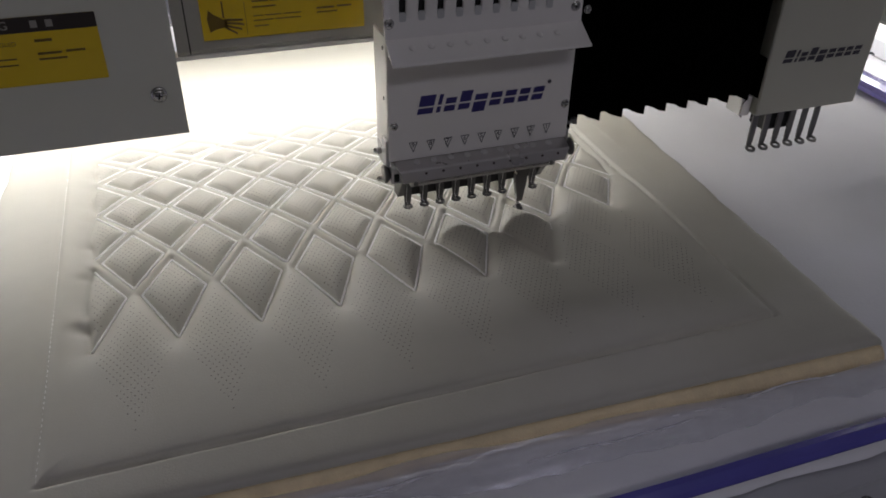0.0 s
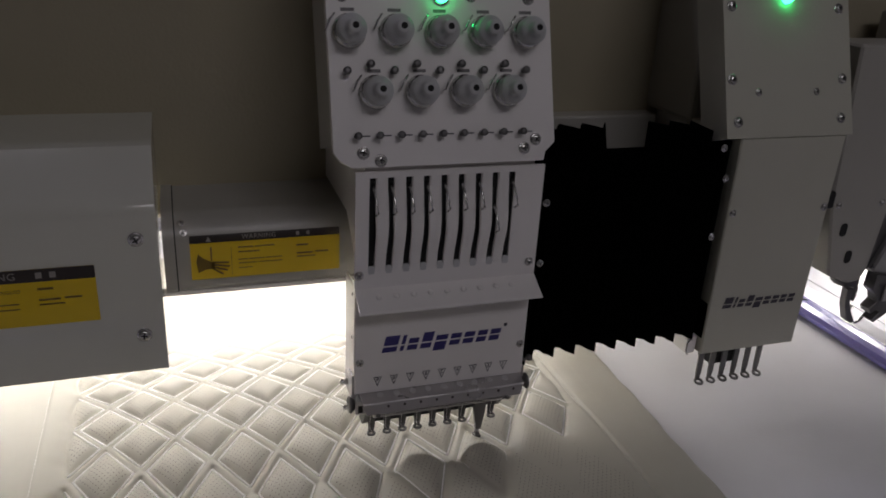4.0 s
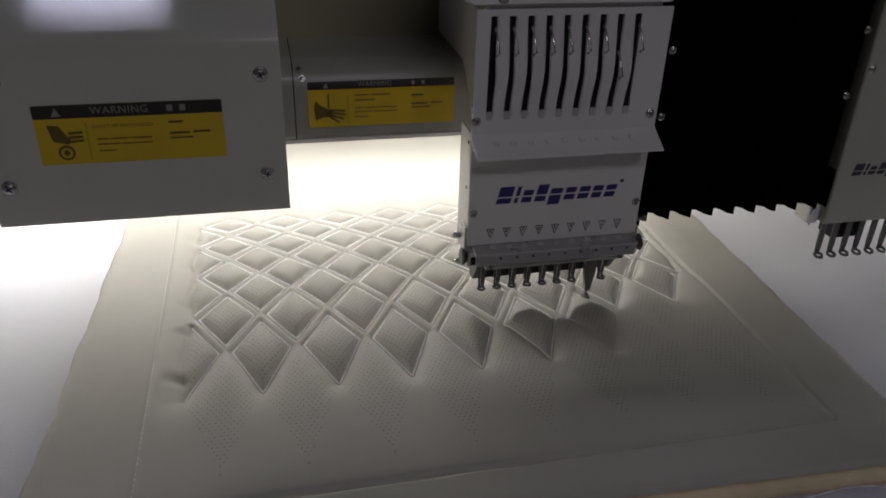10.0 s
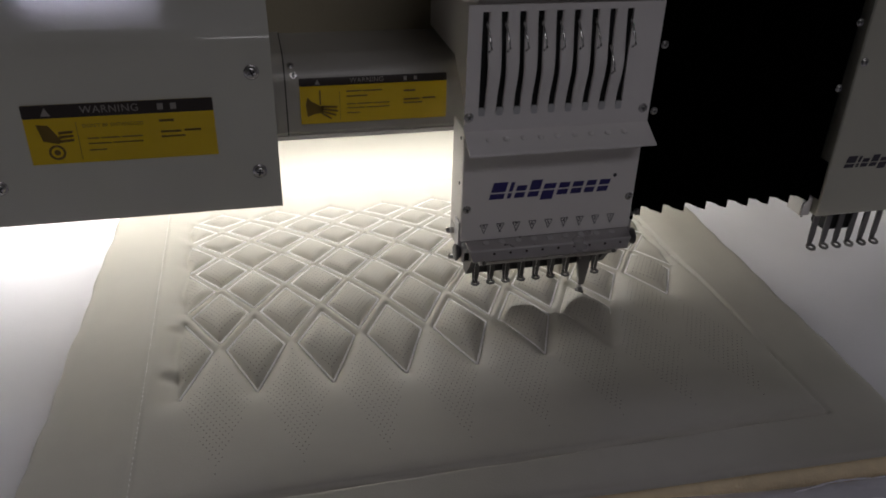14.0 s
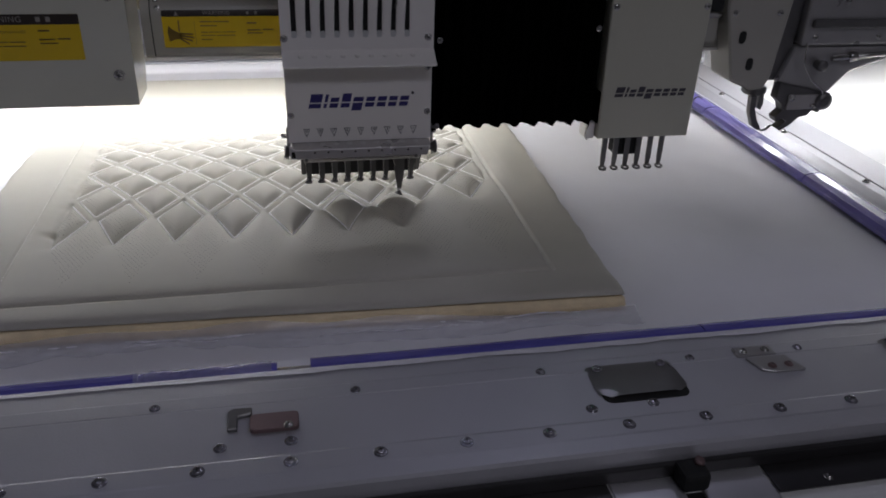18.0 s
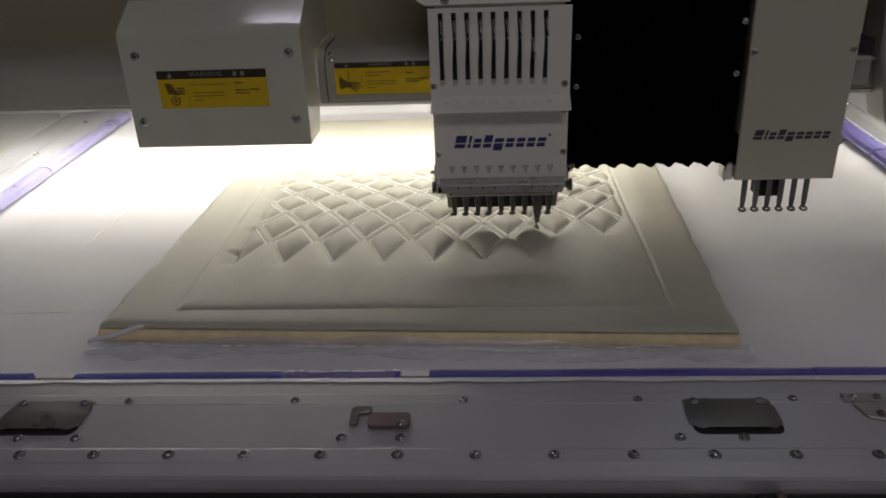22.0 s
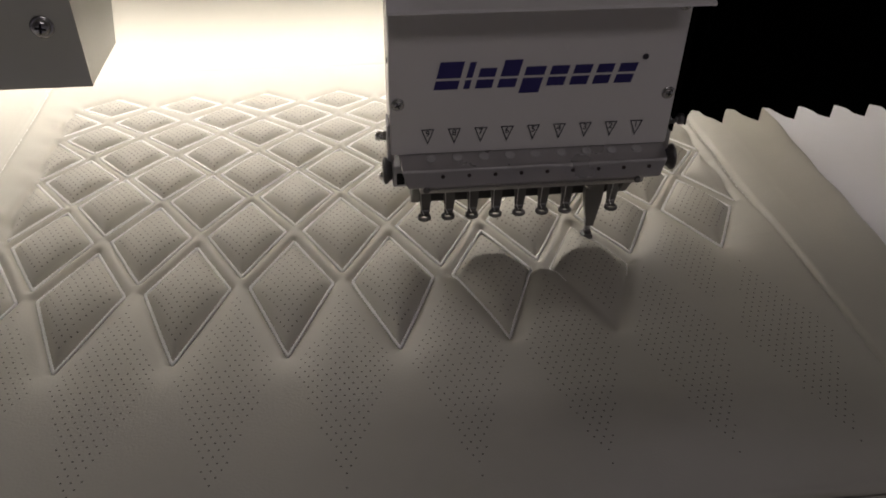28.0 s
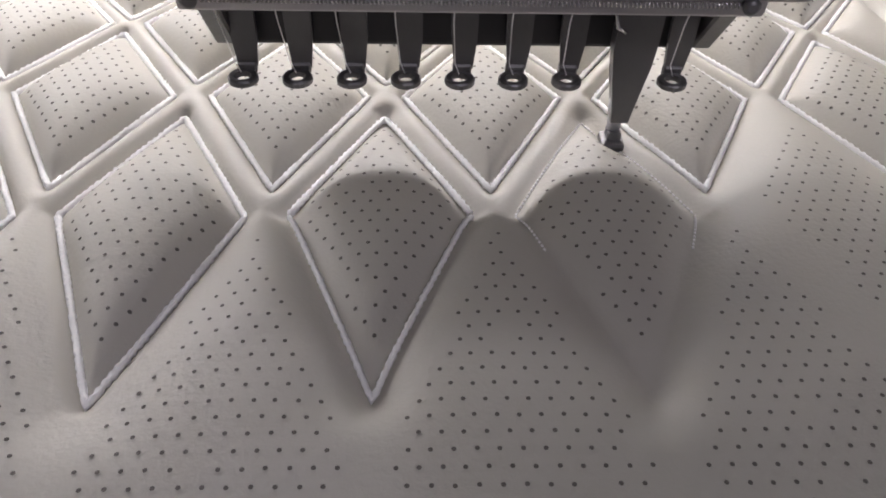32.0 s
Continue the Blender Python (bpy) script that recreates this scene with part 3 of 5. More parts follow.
def brand_mark(parent, x0, x1, zb, y, tall, material):
    """Nine plain slanted pairs of blocks of unlike height, in the place of the printed mark."""
    s = 0.24
    shape = [(1.25, 1.26, 0), (0.5, 1.22, 0), (0.95, 0.92, 0), (1.0, 1.26, 0), (1.1, 0.92, -0.30), (1.0, 0.92, 0), (1.0, 0.92, 0), (0.95, 0.92, 0), (1.0, 0.92, 0)]
    x = x0
    unit = (x1 - x0) / sum(v[0] for v in shape)
    for wide, high, drop in shape:
        a, b = x + unit * 0.10, x + unit * (wide - 0.14)
        for z0, z1 in ((drop * tall, 0.40 * tall), (0.52 * tall, high * tall)):
            part("mark_block", plate([(a + s * z0, z0), (b + s * z0, z0), (b + s * z1, z1), (a + s * z1, z1)], front(0, y, zb), 0.00015), material, parent)
        x += unit * wide


brand_mark(fp, -0.0800, 0.0100, 0.0932, PY - 0.0001, 0.0100, M_BLUEINK)
part("mark_dot", lathe([(0.0014, 0), (0.0014, 0.0002)], Matrix.Translation((0.0135, PY - 0.0001, 0.1050)) @ face_turn((0, -1, 0)), 12), M_INK, fp)
for i in range(9):
    x = -0.0815 + 0.012 * i
    m = front(x, PY - 0.0001, 0.0665)
    o, q = 0.0030, 0.0023
    tri = bmesh.new()
    ring_o = [(-o, 0.0078), (o, 0.0078), (0, 0)]
    ring_i = [(-q, 0.0073), (q, 0.0073), (0, 0.0014)]
    vo = [tri.verts.new(m @ Vector((*p, 0.0002))) for p in ring_o]
    vi = [tri.verts.new(m @ Vector((*p, 0.0002))) for p in ring_i]
    for k in range(3):
        tri.faces.new((vo[k], vo[(k + 1) % 3], vi[(k + 1) % 3], vi[k]))
    part("needle_mark", tri, M_INK, fp, "printed triangle with a number")
    text_part("needle_number", str(9 - i), 0.0042, front(x, PY - 0.0001, 0.0719), M_INK, fp, "printed number", 0.0001)

M_SOCKET = mat("brown_socket", (0.05, 0.034, 0.032), 0.35, vary=0.3)
M_BOSS = mat("worn_boss", (0.53, 0.515, 0.51), 0.6, metal=0.0, scale=60, vary=0.1)
# needle bar case under the face plate
case = prism([(-0.0455, 0.0618), (-0.0470, 0.0616), (-0.0566, 0.0586), (-0.0575, 0.0577), (-0.0586, 0.0500), (-0.0578, 0.0492), (-0.0440, 0.0450), (-0.040, 0.047), (-0.030, 0.062)], "x", -0.0945, 0.0297, 0.0004)
for v in case.verts:
    v.co.x += (1 if v.co.x < -0.03 else -1) * max(0.0, 0.0600 - v.co.z) * 0.32
nb = part("needle_case", case, M_CASE, head, "dark grey cast needle bar case")
part("lower_rail", prism([(-0.0577, 0.0498), (-0.0577, 0.0478), (-0.0573, 0.0462), (-0.0560, 0.0454), (-0.0420, 0.0452), (-0.0420, 0.0482)], "x", -0.0858, 0.0192, 0.0003), M_CASE, head, "dark rail that the spring lies on")
part("guide_bar", box(-0.0865, 0.0215, -0.0285, -0.0215, 0.0220, 0.0375, 0.001), M_STRIP, head, "black lower guide bar behind the feet")
for x0, x1 in ((-0.0880, -0.0835), (0.0185, 0.0230)):
    part("guide_link", prism([(-0.0300, 0.0230), (-0.0215, 0.0230), (-0.0215, 0.0600), (-0.0450, 0.0600), (-0.0470, 0.0470)], "x", x0, x1, 0.0005), M_DARKSTEEL, head, "dark link that carries the guide bar")
# clamp at the left end of the case, and the bolt on the other side
part("end_clamp", box(-0.0978, -0.0905, -0.0520, -0.0400, 0.0470, 0.0580, 0.0008), M_STEEL2, head, "pale steel end clamp")
part("clamp_slot", box(-0.0960, -0.0925, -0.0523, -0.0519, 0.0485, 0.0545, 0.0001, 1), M_DARK, head, "dark slot in the clamp")
part("side_bolt", lathe([(0.0024, 0), (0.0024, 0.004), (0.0017, 0.0042), (0.0017, 0.0060), (0.0026, 0.0063), (0.0026, 0.0085), (0.0015, 0.0090)], Matrix.Translation((0.0300, -0.0440, 0.0715)) @ face_turn((1, 0, 0)), 14), M_DARKSTEEL, head, "dark side bolt")
part("side_plate", box(-0.0995, -0.0980, -0.0460, -0.0350, 0.0560, 0.0760, 0.0004, 1), M_STEEL2, head, "pale side plate")
coil = []
for k in range(1300):
    u = k / 1299
    t = u * 130 * 2 * math.pi
    coil.append((-0.0815 + 0.0955 * u, -0.0582 + 0.0006 * math.cos(t), 0.0488 + 0.0006 * math.sin(t)))
part("retaining_spring", tube_mesh("retaining_spring", coil, 0.00019, 4), M_STEEL, head, "long thin coil spring")
for x in (-0.0830, 0.0155):
    part("spring_post", lathe([(0.0012, 0), (0.0012, 0.0022), (0.0016, 0.0024), (0.0016, 0.0034), (0.0008, 0.0039)], Matrix.Translation((x, -0.0565, 0.0492)) @ face_turn((0, -1, 0)), 12), M_DARKSTEEL, head)
for i in range(9):
    x = -0.0800 + 0.012 * i
    part("case_boss", lathe([(0.0025, 0), (0.0023, 0.0003), (0.0013, 0.00032), (0.0009, 0.00005)], Matrix.Translation((x, -0.0505, 0.0605)) @ face_turn((0, -0.30, 0.954)), 14), M_BOSS, nb, "worn screw boss")
    part("case_hole", lathe([(0.0010, 0), (0.0009, 0.00025), (0.0007, 0.00025), (0.0005, 0.00008)], Matrix.Translation((x + 0.0045, -0.0579, 0.0552)) @ face_turn((0, -0.99, 0.14)), 10), M_SOCKET, nb, "small socket screw")
for sx, x in ((-1, -0.0965), (1, 0.0312)):
    part("side_bracket", box(min(x, x + sx * 0.0022), max(x, x + sx * 0.0022), -0.046, -0.02, 0.0535, 0.067, 0.0006), M_CASE, head, "grey side bracket")
    part("side_knob", lathe([(0.0032, 0), (0.0032, 0.003), (0.0045, 0.0055), (0.0062, 0.0072), (0.0064, 0.0082), (0.0050, 0.0090)], Matrix.Translation((x - sx * 0.0035, -0.0462, 0.0528)) @ face_turn((sx, 0, 0)), 18), M_DARKSTEEL, head, "flared steel knob")
    part("side_pin", lathe([(0.0022, 0), (0.0022, 0.005), (0.0015, 0.006)], Matrix.Translation((x + sx * 0.002, -0.030, 0.062)) @ face_turn((sx, 0, 0)), 12), M_STEEL, head)
    part("side_pin", lathe([(0.0020, 0), (0.0020, 0.004), (0.0012, 0.005)], Matrix.Translation((x + sx * 0.002, -0.035, 0.043)) @ face_turn((sx, 0, 0)), 12), M_STEEL, head)


def presser(parent, x, y, z, stem_top, wide=0.0056, ring=0.0034, tilt=0.0):
    """A flat stem that ends in a level eyelet towards the front."""
    bm = bmesh.new()
    m = front(x, y + 0.0045, 0)
    plate([(-wide * 0.30, z + 0.001), (wide * 0.38, z + 0.001), (wide * 0.5, z + 0.008), (wide * 0.5, stem_top), (-wide * 0.5, stem_top), (-wide * 0.42, z + 0.009)], m, 0.0014, bm)
    n = 18
    rows = []
    for rr, zz in ((ring, z - 0.0006), (ring, z + 0.0004), (ring * 0.88, z + 0.0008), (ring * 0.54, z + 0.0007), (ring * 0.48, z - 0.0006)):
        rows.append([bm.verts.new((x - 0.0006 + rr * math.cos(2 * math.pi * k / n), y + rr * 0.95 * math.sin(2 * math.pi * k / n), zz + tilt * rr * math.sin(2 * math.pi * k / n))) for k in range(n)])
    for a, b in zip(rows, rows[1:] + rows[:1]):
        for k in range(n):
            bm.faces.new((a[k], a[(k + 1) % n], b[(k + 1) % n], b[k])).smooth = True
    box(x - wide * 0.34, x + wide * 0.34, y + ring * 0.7, y + 0.0046, z - 0.0007, z + 0.0022, 0.0004, 1, bm)
    return part("presser_foot", bm, M_DARKSTEEL, parent, "small dark presser foot with eyelet")


HOOK_Y, HOOK_Z = -0.0358, 0.0180
for i in range(9):
    x = -0.0813 + 0.012 * i
    if i != 7:
        presser(head, x, HOOK_Y, HOOK_Z, 0.048, 0.0062)
        part("thread", tube_mesh("thread", [(x - 0.0028, -0.044, 0.046), (x - 0.0026, -0.0395, 0.034), (x - 0.0018, -0.0355, 0.022), (x - 0.0008, HOOK_Y, 0.0195)], 0.00016, 4), M_THREAD, head)
        part("needle", lathe([(0.0002, 0), (0.0005, 0.004), (0.0006, 0.022)], Matrix.Translation((x - 0.0006, HOOK_Y + 0.004, 0.029)), 8), M_STEEL, head)
xw = -0.0813 + 0.012 * 7 + 0.0006
# the working foot is down: a broad stem that tapers to a shaft and a small block on the leather
stem = plate([(-0.0019, 0.0085), (0.0021, 0.0085), (0.0026, 0.0120), (0.0044, 0.0235), (0.0048, 0.0300), (0.0048, 0.0465), (-0.0046, 0.0465), (-0.0046, 0.0270), (-0.0036, 0.0200), (-0.0022, 0.0120)], front(xw, -0.0345, 0), 0.0040)
part("working_stem", stem, M_DARKSTEEL, head, "dark lowered needle stem")
part("working_shaft", lathe([(0.0015, 0), (0.0017, 0.006), (0.0022, 0.008), (0.0022, 0.012)], Matrix.Translation((xw - 0.0004, -0.0362, 0.0030)), 14), M_STEEL2, head)
part("foot_spring", tube_mesh("foot_spring", [(xw - 0.0052, -0.0365, 0.0400), (xw - 0.0058, -0.0385, 0.0370), (xw - 0.0050, -0.0395, 0.0335), (xw - 0.0030, -0.0390, 0.0320)], 0.0005, 6), M_STEEL, head, "thin bent wire clip")
foot = box(xw - 0.0034, xw + 0.0022, -0.0405, -0.0345, 0.0012, 0.0036, 0.0008)
box(xw - 0.0020, xw + 0.0014, -0.0388, -0.0350, 0.0030, 0.0056, 0.0006, 2, foot)
part("presser_foot", foot, M_DARKSTEEL, head, "small dark working foot")
part("needle", lathe([(0.0002, 0), (0.0005, 0.004), (0.0006, 0.03)], Matrix.Translation((xw - 0.0006, -0.0372, 0.0005)), 8), M_STEEL, head)

# tension panel above, leaning back
TB = Vector((0, -0.0475, 0.2370))
LEAN = math.radians(18)
TPM = Matrix.Translation(TB) @ Matrix.Rotation(math.pi / 2 - LEAN, 4, "X")


def on_panel(x, v, out=0.0):
    """A place on the leaning panel: x, the way up along it, and the way out of it."""
    return TPM @ Vector((x, v, out))


panel_n = (TPM.to_3x3() @ Vector((0, 0, 1))).normalized()
outline = [(-0.101, -0.0085), (0.0290, -0.0085), (0.0305, -0.0025), (0.0375, 0.0035), (0.0365, 0.16), (-0.1115, 0.16), (-0.1125, 0.0015), (-0.108, -0.0045)]
tp = part("tension_panel", plate(outline, TPM @ Matrix.Translation((0, 0, -0.006)), 0.006), M_WHITE, head, "white thread tension panel leaning back")
part("panel_sheet", plate([(x * 1.0, y) for x, y in ((-0.112, 0.006), (0.0372, 0.006), (0.0362, 0.16), (-0.111, 0.16))], TPM @ Matrix.Translation((0, 0, -0.05)), 0.0435), M_RAIL, head)


M_FAINT = mat("faded_ink", (0.20, 0.19, 0.19), 0.6, scale=300, vary=0.3)


def knob(x, v):
    m = Matrix.Translation(on_panel(x, v)) @ face_turn(panel_n)
    kb = part("tension_knob", lathe([(0.0082, 0.004), (0.0089, 0.006), (0.0092, 0.0105), (0.0089, 0.0130), (0.0078, 0.0146), (0.0056, 0.0154), (0.0049, 0.0165), (0.0047, 0.0205), (0.0040, 0.0217), (0.0028, 0.022)], m, 22), M_KNOB, head, "pale grey thread tension knob")
    part("knob_hole", lathe([(0.0020, 0.0219), (0.0020, 0.0224)], m, 12), M_DARK, kb)
    part("tension_disc", lathe([(0.0102, 0.0015), (0.0106, 0.0025), (0.0092, 0.0045), (0.006, 0.006)], m, 22), M_STEEL, kb, "bright steel tension disc")
    part("thread_clip", tube_mesh("thread_clip", [m @ Vector(p) for p in ((-0.014, 0.001, 0), (-0.0145, 0.001, 0.006), (-0.0125, 0.006, 0.0075), (-0.009, 0.010, 0.005))], 0.0006, 6), M_STEEL, kb)
    part("scale_mark", plate([(x - 0.0042, v + 0.0122), (x + 0.0042, v + 0.0122), (x + 0.0042, v + 0.0142), (x - 0.0042, v + 0.0142)], TPM, 0.0002), M_FAINT, tp, "small faded mark")


for i in range(5):
    knob(-0.099 + 0.0295 * i, 0.0745)
for i in range(4):
    knob(-0.0845 + 0.0295 * i, 0.0375)
for i in range(9):
    x = -0.0975 + 0.0138 * i
    part("thread_guide", lathe([(0.0018, 0), (0.0018, 0.004), (0.0024, 0.0045), (0.0024, 0.006), (0.001, 0.0065)], Matrix.Translation(on_panel(x, 0.0110)) @ face_turn(panel_n), 10), M_DARKSTEEL, head)
    part("guide_mark", plate([(x + 0.003, 0.0105), (x + 0.0085, 0.0105), (x + 0.0085, 0.0113), (x + 0.003, 0.0113)], TPM, 0.0002), M_INK, tp)
for i in range(9):
    x, v = -0.106 + 0.0148 * i, 0.0545 if i % 2 else 0.0505
    part("thread_guide", lathe([(0.0019, 0), (0.0019, 0.004), (0.0025, 0.0045), (0.0025, 0.006), (0.001, 0.0065)], Matrix.Translation(on_panel(x + 0.004, v)) @ face_turn(panel_n), 10), M_DARKSTEEL, head)
for x, v in ((-0.094, 0.0005), (0.0235, 0.0055), (0.0150, 0.0000), (-0.083, -0.0045), (-0.102, 0.096), (0.0215, 0.0965), (-0.0185, 0.0975)):
    screw(head, on_panel(x, v), panel_n, 0.0030)
part("status_led", lathe([(0.0040, 0), (0.0040, 0.003), (0.0030, 0.0055), (0.0010, 0.0068)], Matrix.Translation(on_panel(-0.0385, 0.0965)) @ face_turn(panel_n), 16), M_GREEN, head, "glowing green status lamp")
part("lamp_socket", lathe([(0.0055, 0), (0.0055, 0.001), (0.0045, 0.0012)], Matrix.Translation(on_panel(-0.0385, 0.0965)) @ face_turn(panel_n), 18), M_STEEL, head)

# ---- black bellows between the heads ----
bellows = thing("bellows_cover", "black pleated cloth bellows with zigzag lower edge", "bellows", at=(0.12, -0.03, 0.15))
NP = 9
bx0, bx1 = 0.0335, 0.1965
bv, bf = [], []
cols = []
for k in range(NP * 8 + 1):
    u = k / (NP * 8)
    ph = (u * NP) % 1
    y = -0.0400 + 0.0155 * (abs(2 * ph - 1) ** 0.8)
    x = bx0 + (bx1 - bx0) * u
    top = 0.2270 if 0.0895 < x < 0.1193 else (0.2465 if x < 0.16 else 0.2465 - (x - 0.16) * 0.45)
    low = 0.0655 + 0.0006 * math.sin(k * 2.3)
    cols.append((x, y, low, top))
for x, y, low, top in cols:
    bv += [(x, y, low), (x, y, low * 0.5 + top * 0.5), (x, y, top), (x, y + 0.0012, low), (x, y + 0.0012, top)]
for k in range(len(cols) - 1):
    a, b = k * 5, k * 5 + 5
    bf += [(a, b, b + 1, a + 1), (a + 1, b + 1, b + 2, a + 2), (a + 3, a + 4, b + 4, b + 3), (a, a + 3, b + 3, b), (a + 2, b + 2, b + 4, a + 4)]
part("pleats", mesh_of("pleats", bv, bf), M_BLACK, bellows)
part("end_strip", box(0.0322, 0.0340, -0.046, 0.02, 0.066, 0.236, 0.0004, 1), M_BLACK, bellows)
part("end_strip", box(0.1955, 0.1972, -0.041, 0.02, 0.066, 0.236, 0.0004, 1), M_BLACK, bellows)
part("backing_sheet", box(0.035, 0.1955, -0.0205, -0.0195, 0.067, 0.2260, 0), M_BLACK, bellows)
for x, y, z in ((0.0375, -0.0448, 0.150), (0.0375, -0.0448, 0.196), (0.1856, -0.0405, 0.1576), (0.1880, -0.0405, 0.205), (0.181, -0.041, 0.2290)):
    screw(bellows, (x, y, z), (0, -1, 0), 0.0021)

# ---- second head: plain cover with six feet ----
second = thing("second_head", "grey-white closed head cover with six feet", "sewing head", at=(0.243, 0, 0.03))
NX0, NX1, NY = 0.1960, 0.2905, -0.043
sp = part("face_cover", prism([(NX0, 0.0520), (NX1, 0.0520), (NX1 + 0.0015, 0.2365), (NX0 - 0.002, 0.2365)], "y", NY, NY + 0.07, 0.001), M_SECOND, second, "plain grey-white cover")
part("body", box(0.204, 0.283, 0.0275, 0.11, 0.066, 0.23, 0.002), M_WHITE, second)
part("upper_arm", box(0.192, 0.285, 0.02, 0.13, 0.232, 0.46, 0.004), M_RAIL, second)
UPM = Matrix.Translation((0, NY - 0.001, 0.2368)) @ Matrix.Rotation(math.pi / 2 - math.radians(20), 4, "X")
up_n = (UPM.to_3x3() @ Vector((0, 0, 1))).normalized()
part("upper_panel", plate([(0.1795, 0), (0.2965, 0), (0.2940, 0.16), (0.1800, 0.16)], UPM @ Matrix.Translation((0, 0, -0.03)), 0.03), M_SECOND, second, "grey-white upper panel leaning back")
for x, v in ((0.1895, 0.012), (0.285, 0.013), (0.1855, 0.043), (0.287, 0.043), (0.187, 0.096), (0.285, 0.096)):
    screw(second, UPM @ Vector((x, v, 0)), up_n, 0.0030)
for x, v in ((0.2085, 0.0335), (0.262, 0.0335)):
    screw(second, UPM @ Vector((x, v, 0)), up_n, 0.0022)
part("status_led", lathe([(0.0040, 0), (0.0040, 0.003), (0.0030, 0.0055), (0.0010, 0.0068)], Matrix.Translation(UPM @ Vector((0.236, 0.1025, 0))) @ face_turn(up_n), 16), M_GREEN, second, "glowing green status lamp")
for x, z in ((0.1990, 0.1770), (0.2872, 0.1770)):
    screw(second, (x, NY, z), (0, -1, 0), 0.0024)
brand_mark(sp, 0.2070, 0.2800, 0.0935, NY - 0.0001, 0.0076, M_INK)
for i in range(6):
    presser(second, 0.2124 + 0.0122 * i, -0.0295, 0.0155, 0.0535, 0.0056, 0.0042, 0.25)
part("foot_block", box(0.226, 0.250, -0.022, -0.004, 0.026, 0.056, 0.001), M_DARK, second, "dark inner foot block")
part("side_clamp", box(0.1865, 0.1955, -0.036, -0.018, 0.050, 0.066, 0.001), M_WHITE, second, "small white side clamp")
part("side_hook", tube_mesh("side_hook", [(0.189, -0.036, 0.064), (0.1865, -0.0365, 0.060), (0.1862, -0.0365, 0.052), (0.1885, -0.036, 0.0495)], 0.0008, 6), M_STEEL, second)
part("side_wire", tube_mesh("side_wire", [(0.2900, -0.034, 0.0860), (0.2925, -0.0345, 0.0835), (0.2950, -0.0348, 0.0850), (0.2975, -0.0350, 0.0885), (0.3010, -0.0350, 0.0890), (0.3040, -0.0350, 0.0872)], 0.0007, 6), M_DARKSTEEL, second, "thin bent wire hook")
part("side_motor", box(0.2925, 0.312, -0.03, 0.0, 0.1690, 0.1840, 0.002), M_DARK, second, "black side connector")

# ---- cording device beyond the second head ----
dev = thing("cording_device", "grey cording device with dark swivel foot", "sewing device", at=(0.39, 0.01, 0.03))
part("device_plate", prism([(0.345, 0.096), (0.371, 0.0855), (0.384, 0.087), (0.390, 0.100), (0.396, 0.17), (0.404, 0.30), (0.318, 0.30), (0.327, 0.17)], "y", -0.012, 0.03, 0.002), M_RAIL, dev, "grey device side plate")
for x, z in ((0.3485, 0.1405), (0.3620, 0.1135)):
    part("device_slot", plate(rounded(-0.0036, 0.0036, -0.0062, 0.0062, 0.0034), front(x, -0.0121, z), 0.0006), M_DARK, dev, "dark oval slot")
part("device_column", prism([(0.392, 0.094), (0.404, 0.094), (0.412, 0.131), (0.420, 0.30), (0.4045, 0.30), (0.3965, 0.17)], "y", -0.004, 0.05, 0.001), M_DARKSTEEL, dev, "dark brown device column")
part("device_block", box(0.414, 0.52, -0.014, 0.07, 0.131, 0.32, 0.003), M_LATCH, dev, "grey machined upper block")
part("block_rib", box(0.4205, 0.515, -0.019, -0.0141, 0.150, 0.158, 0.001), M_DARKSTEEL, dev)
part("cross_arm", prism([(0.398, 0.094), (0.428, 0.083), (0.461, 0.080), (0.481, 0.103), (0.53, 0.118), (0.53, 0.1305), (0.412, 0.1305)], "y", -0.010, 0.022, 0.002), M_LATCH, dev, "grey cross arm")
part("arm_pin", lathe([(0.0045, 0), (0.0045, 0.006), (0.0058, 0.0065), (0.0058, 0.011), (0.003, 0.012)], Matrix.Translation((0.440, -0.010, 0.112)) @ face_turn((0, -1, 0)), 16), M_DARKSTEEL, dev, "dark round arm pin")
part("arm_rod", lathe([(0.0028, 0), (0.0028, 0.085)], Matrix.Translation((0.452, -0.015, 0.1185)) @ face_turn((1, 0, 0.06)), 12), M_STEEL, dev, "bright steel rod")
part("rod_collar", lathe([(0.0045, 0), (0.0052, 0.002), (0.0052, 0.008), (0.0045, 0.010)], Matrix.Translation((0.470, -0.015, 0.1196)) @ face_turn((1, 0, 0.06)), 14), M_STEEL, dev)
part("swivel_ring", lathe([(0.010, 0), (0.0125, 0.002), (0.0125, 0.007), (0.009, 0.010)], Matrix.Translation((0.384, 0.004, 0.078)), 20), M_DARKSTEEL, dev, "dark swivel ring")
# claw of two bent fingers, and the jagged cord feeder beside it
part("claw_finger", prism([(0.3725, 0.080), (0.3795, 0.080), (0.3800, 0.066), (0.3845, 0.055), (0.3905, 0.046), (0.3885, 0.0425), (0.3810, 0.047), (0.3745, 0.062)], "y", -0.013, -0.005, 0.0008), M_DARKSTEEL, dev, "dark bent claw finger")
part("claw_finger", prism([(0.3850, 0.080), (0.3900, 0.080), (0.3910, 0.069), (0.3890, 0.063), (0.3855, 0.066)], "y", -0.008, 0.002, 0.0006), M_DARKSTEEL, dev, "short dark claw finger")
part("claw_tip", tube_mesh("claw_tip", [(0.3895, -0.010, 0.0440), (0.3935, -0.011, 0.0415), (0.3990, -0.011, 0.0430), (0.4030, -0.010, 0.0470)], 0.0014, 7), M_STEEL, dev, "bright steel claw tip")
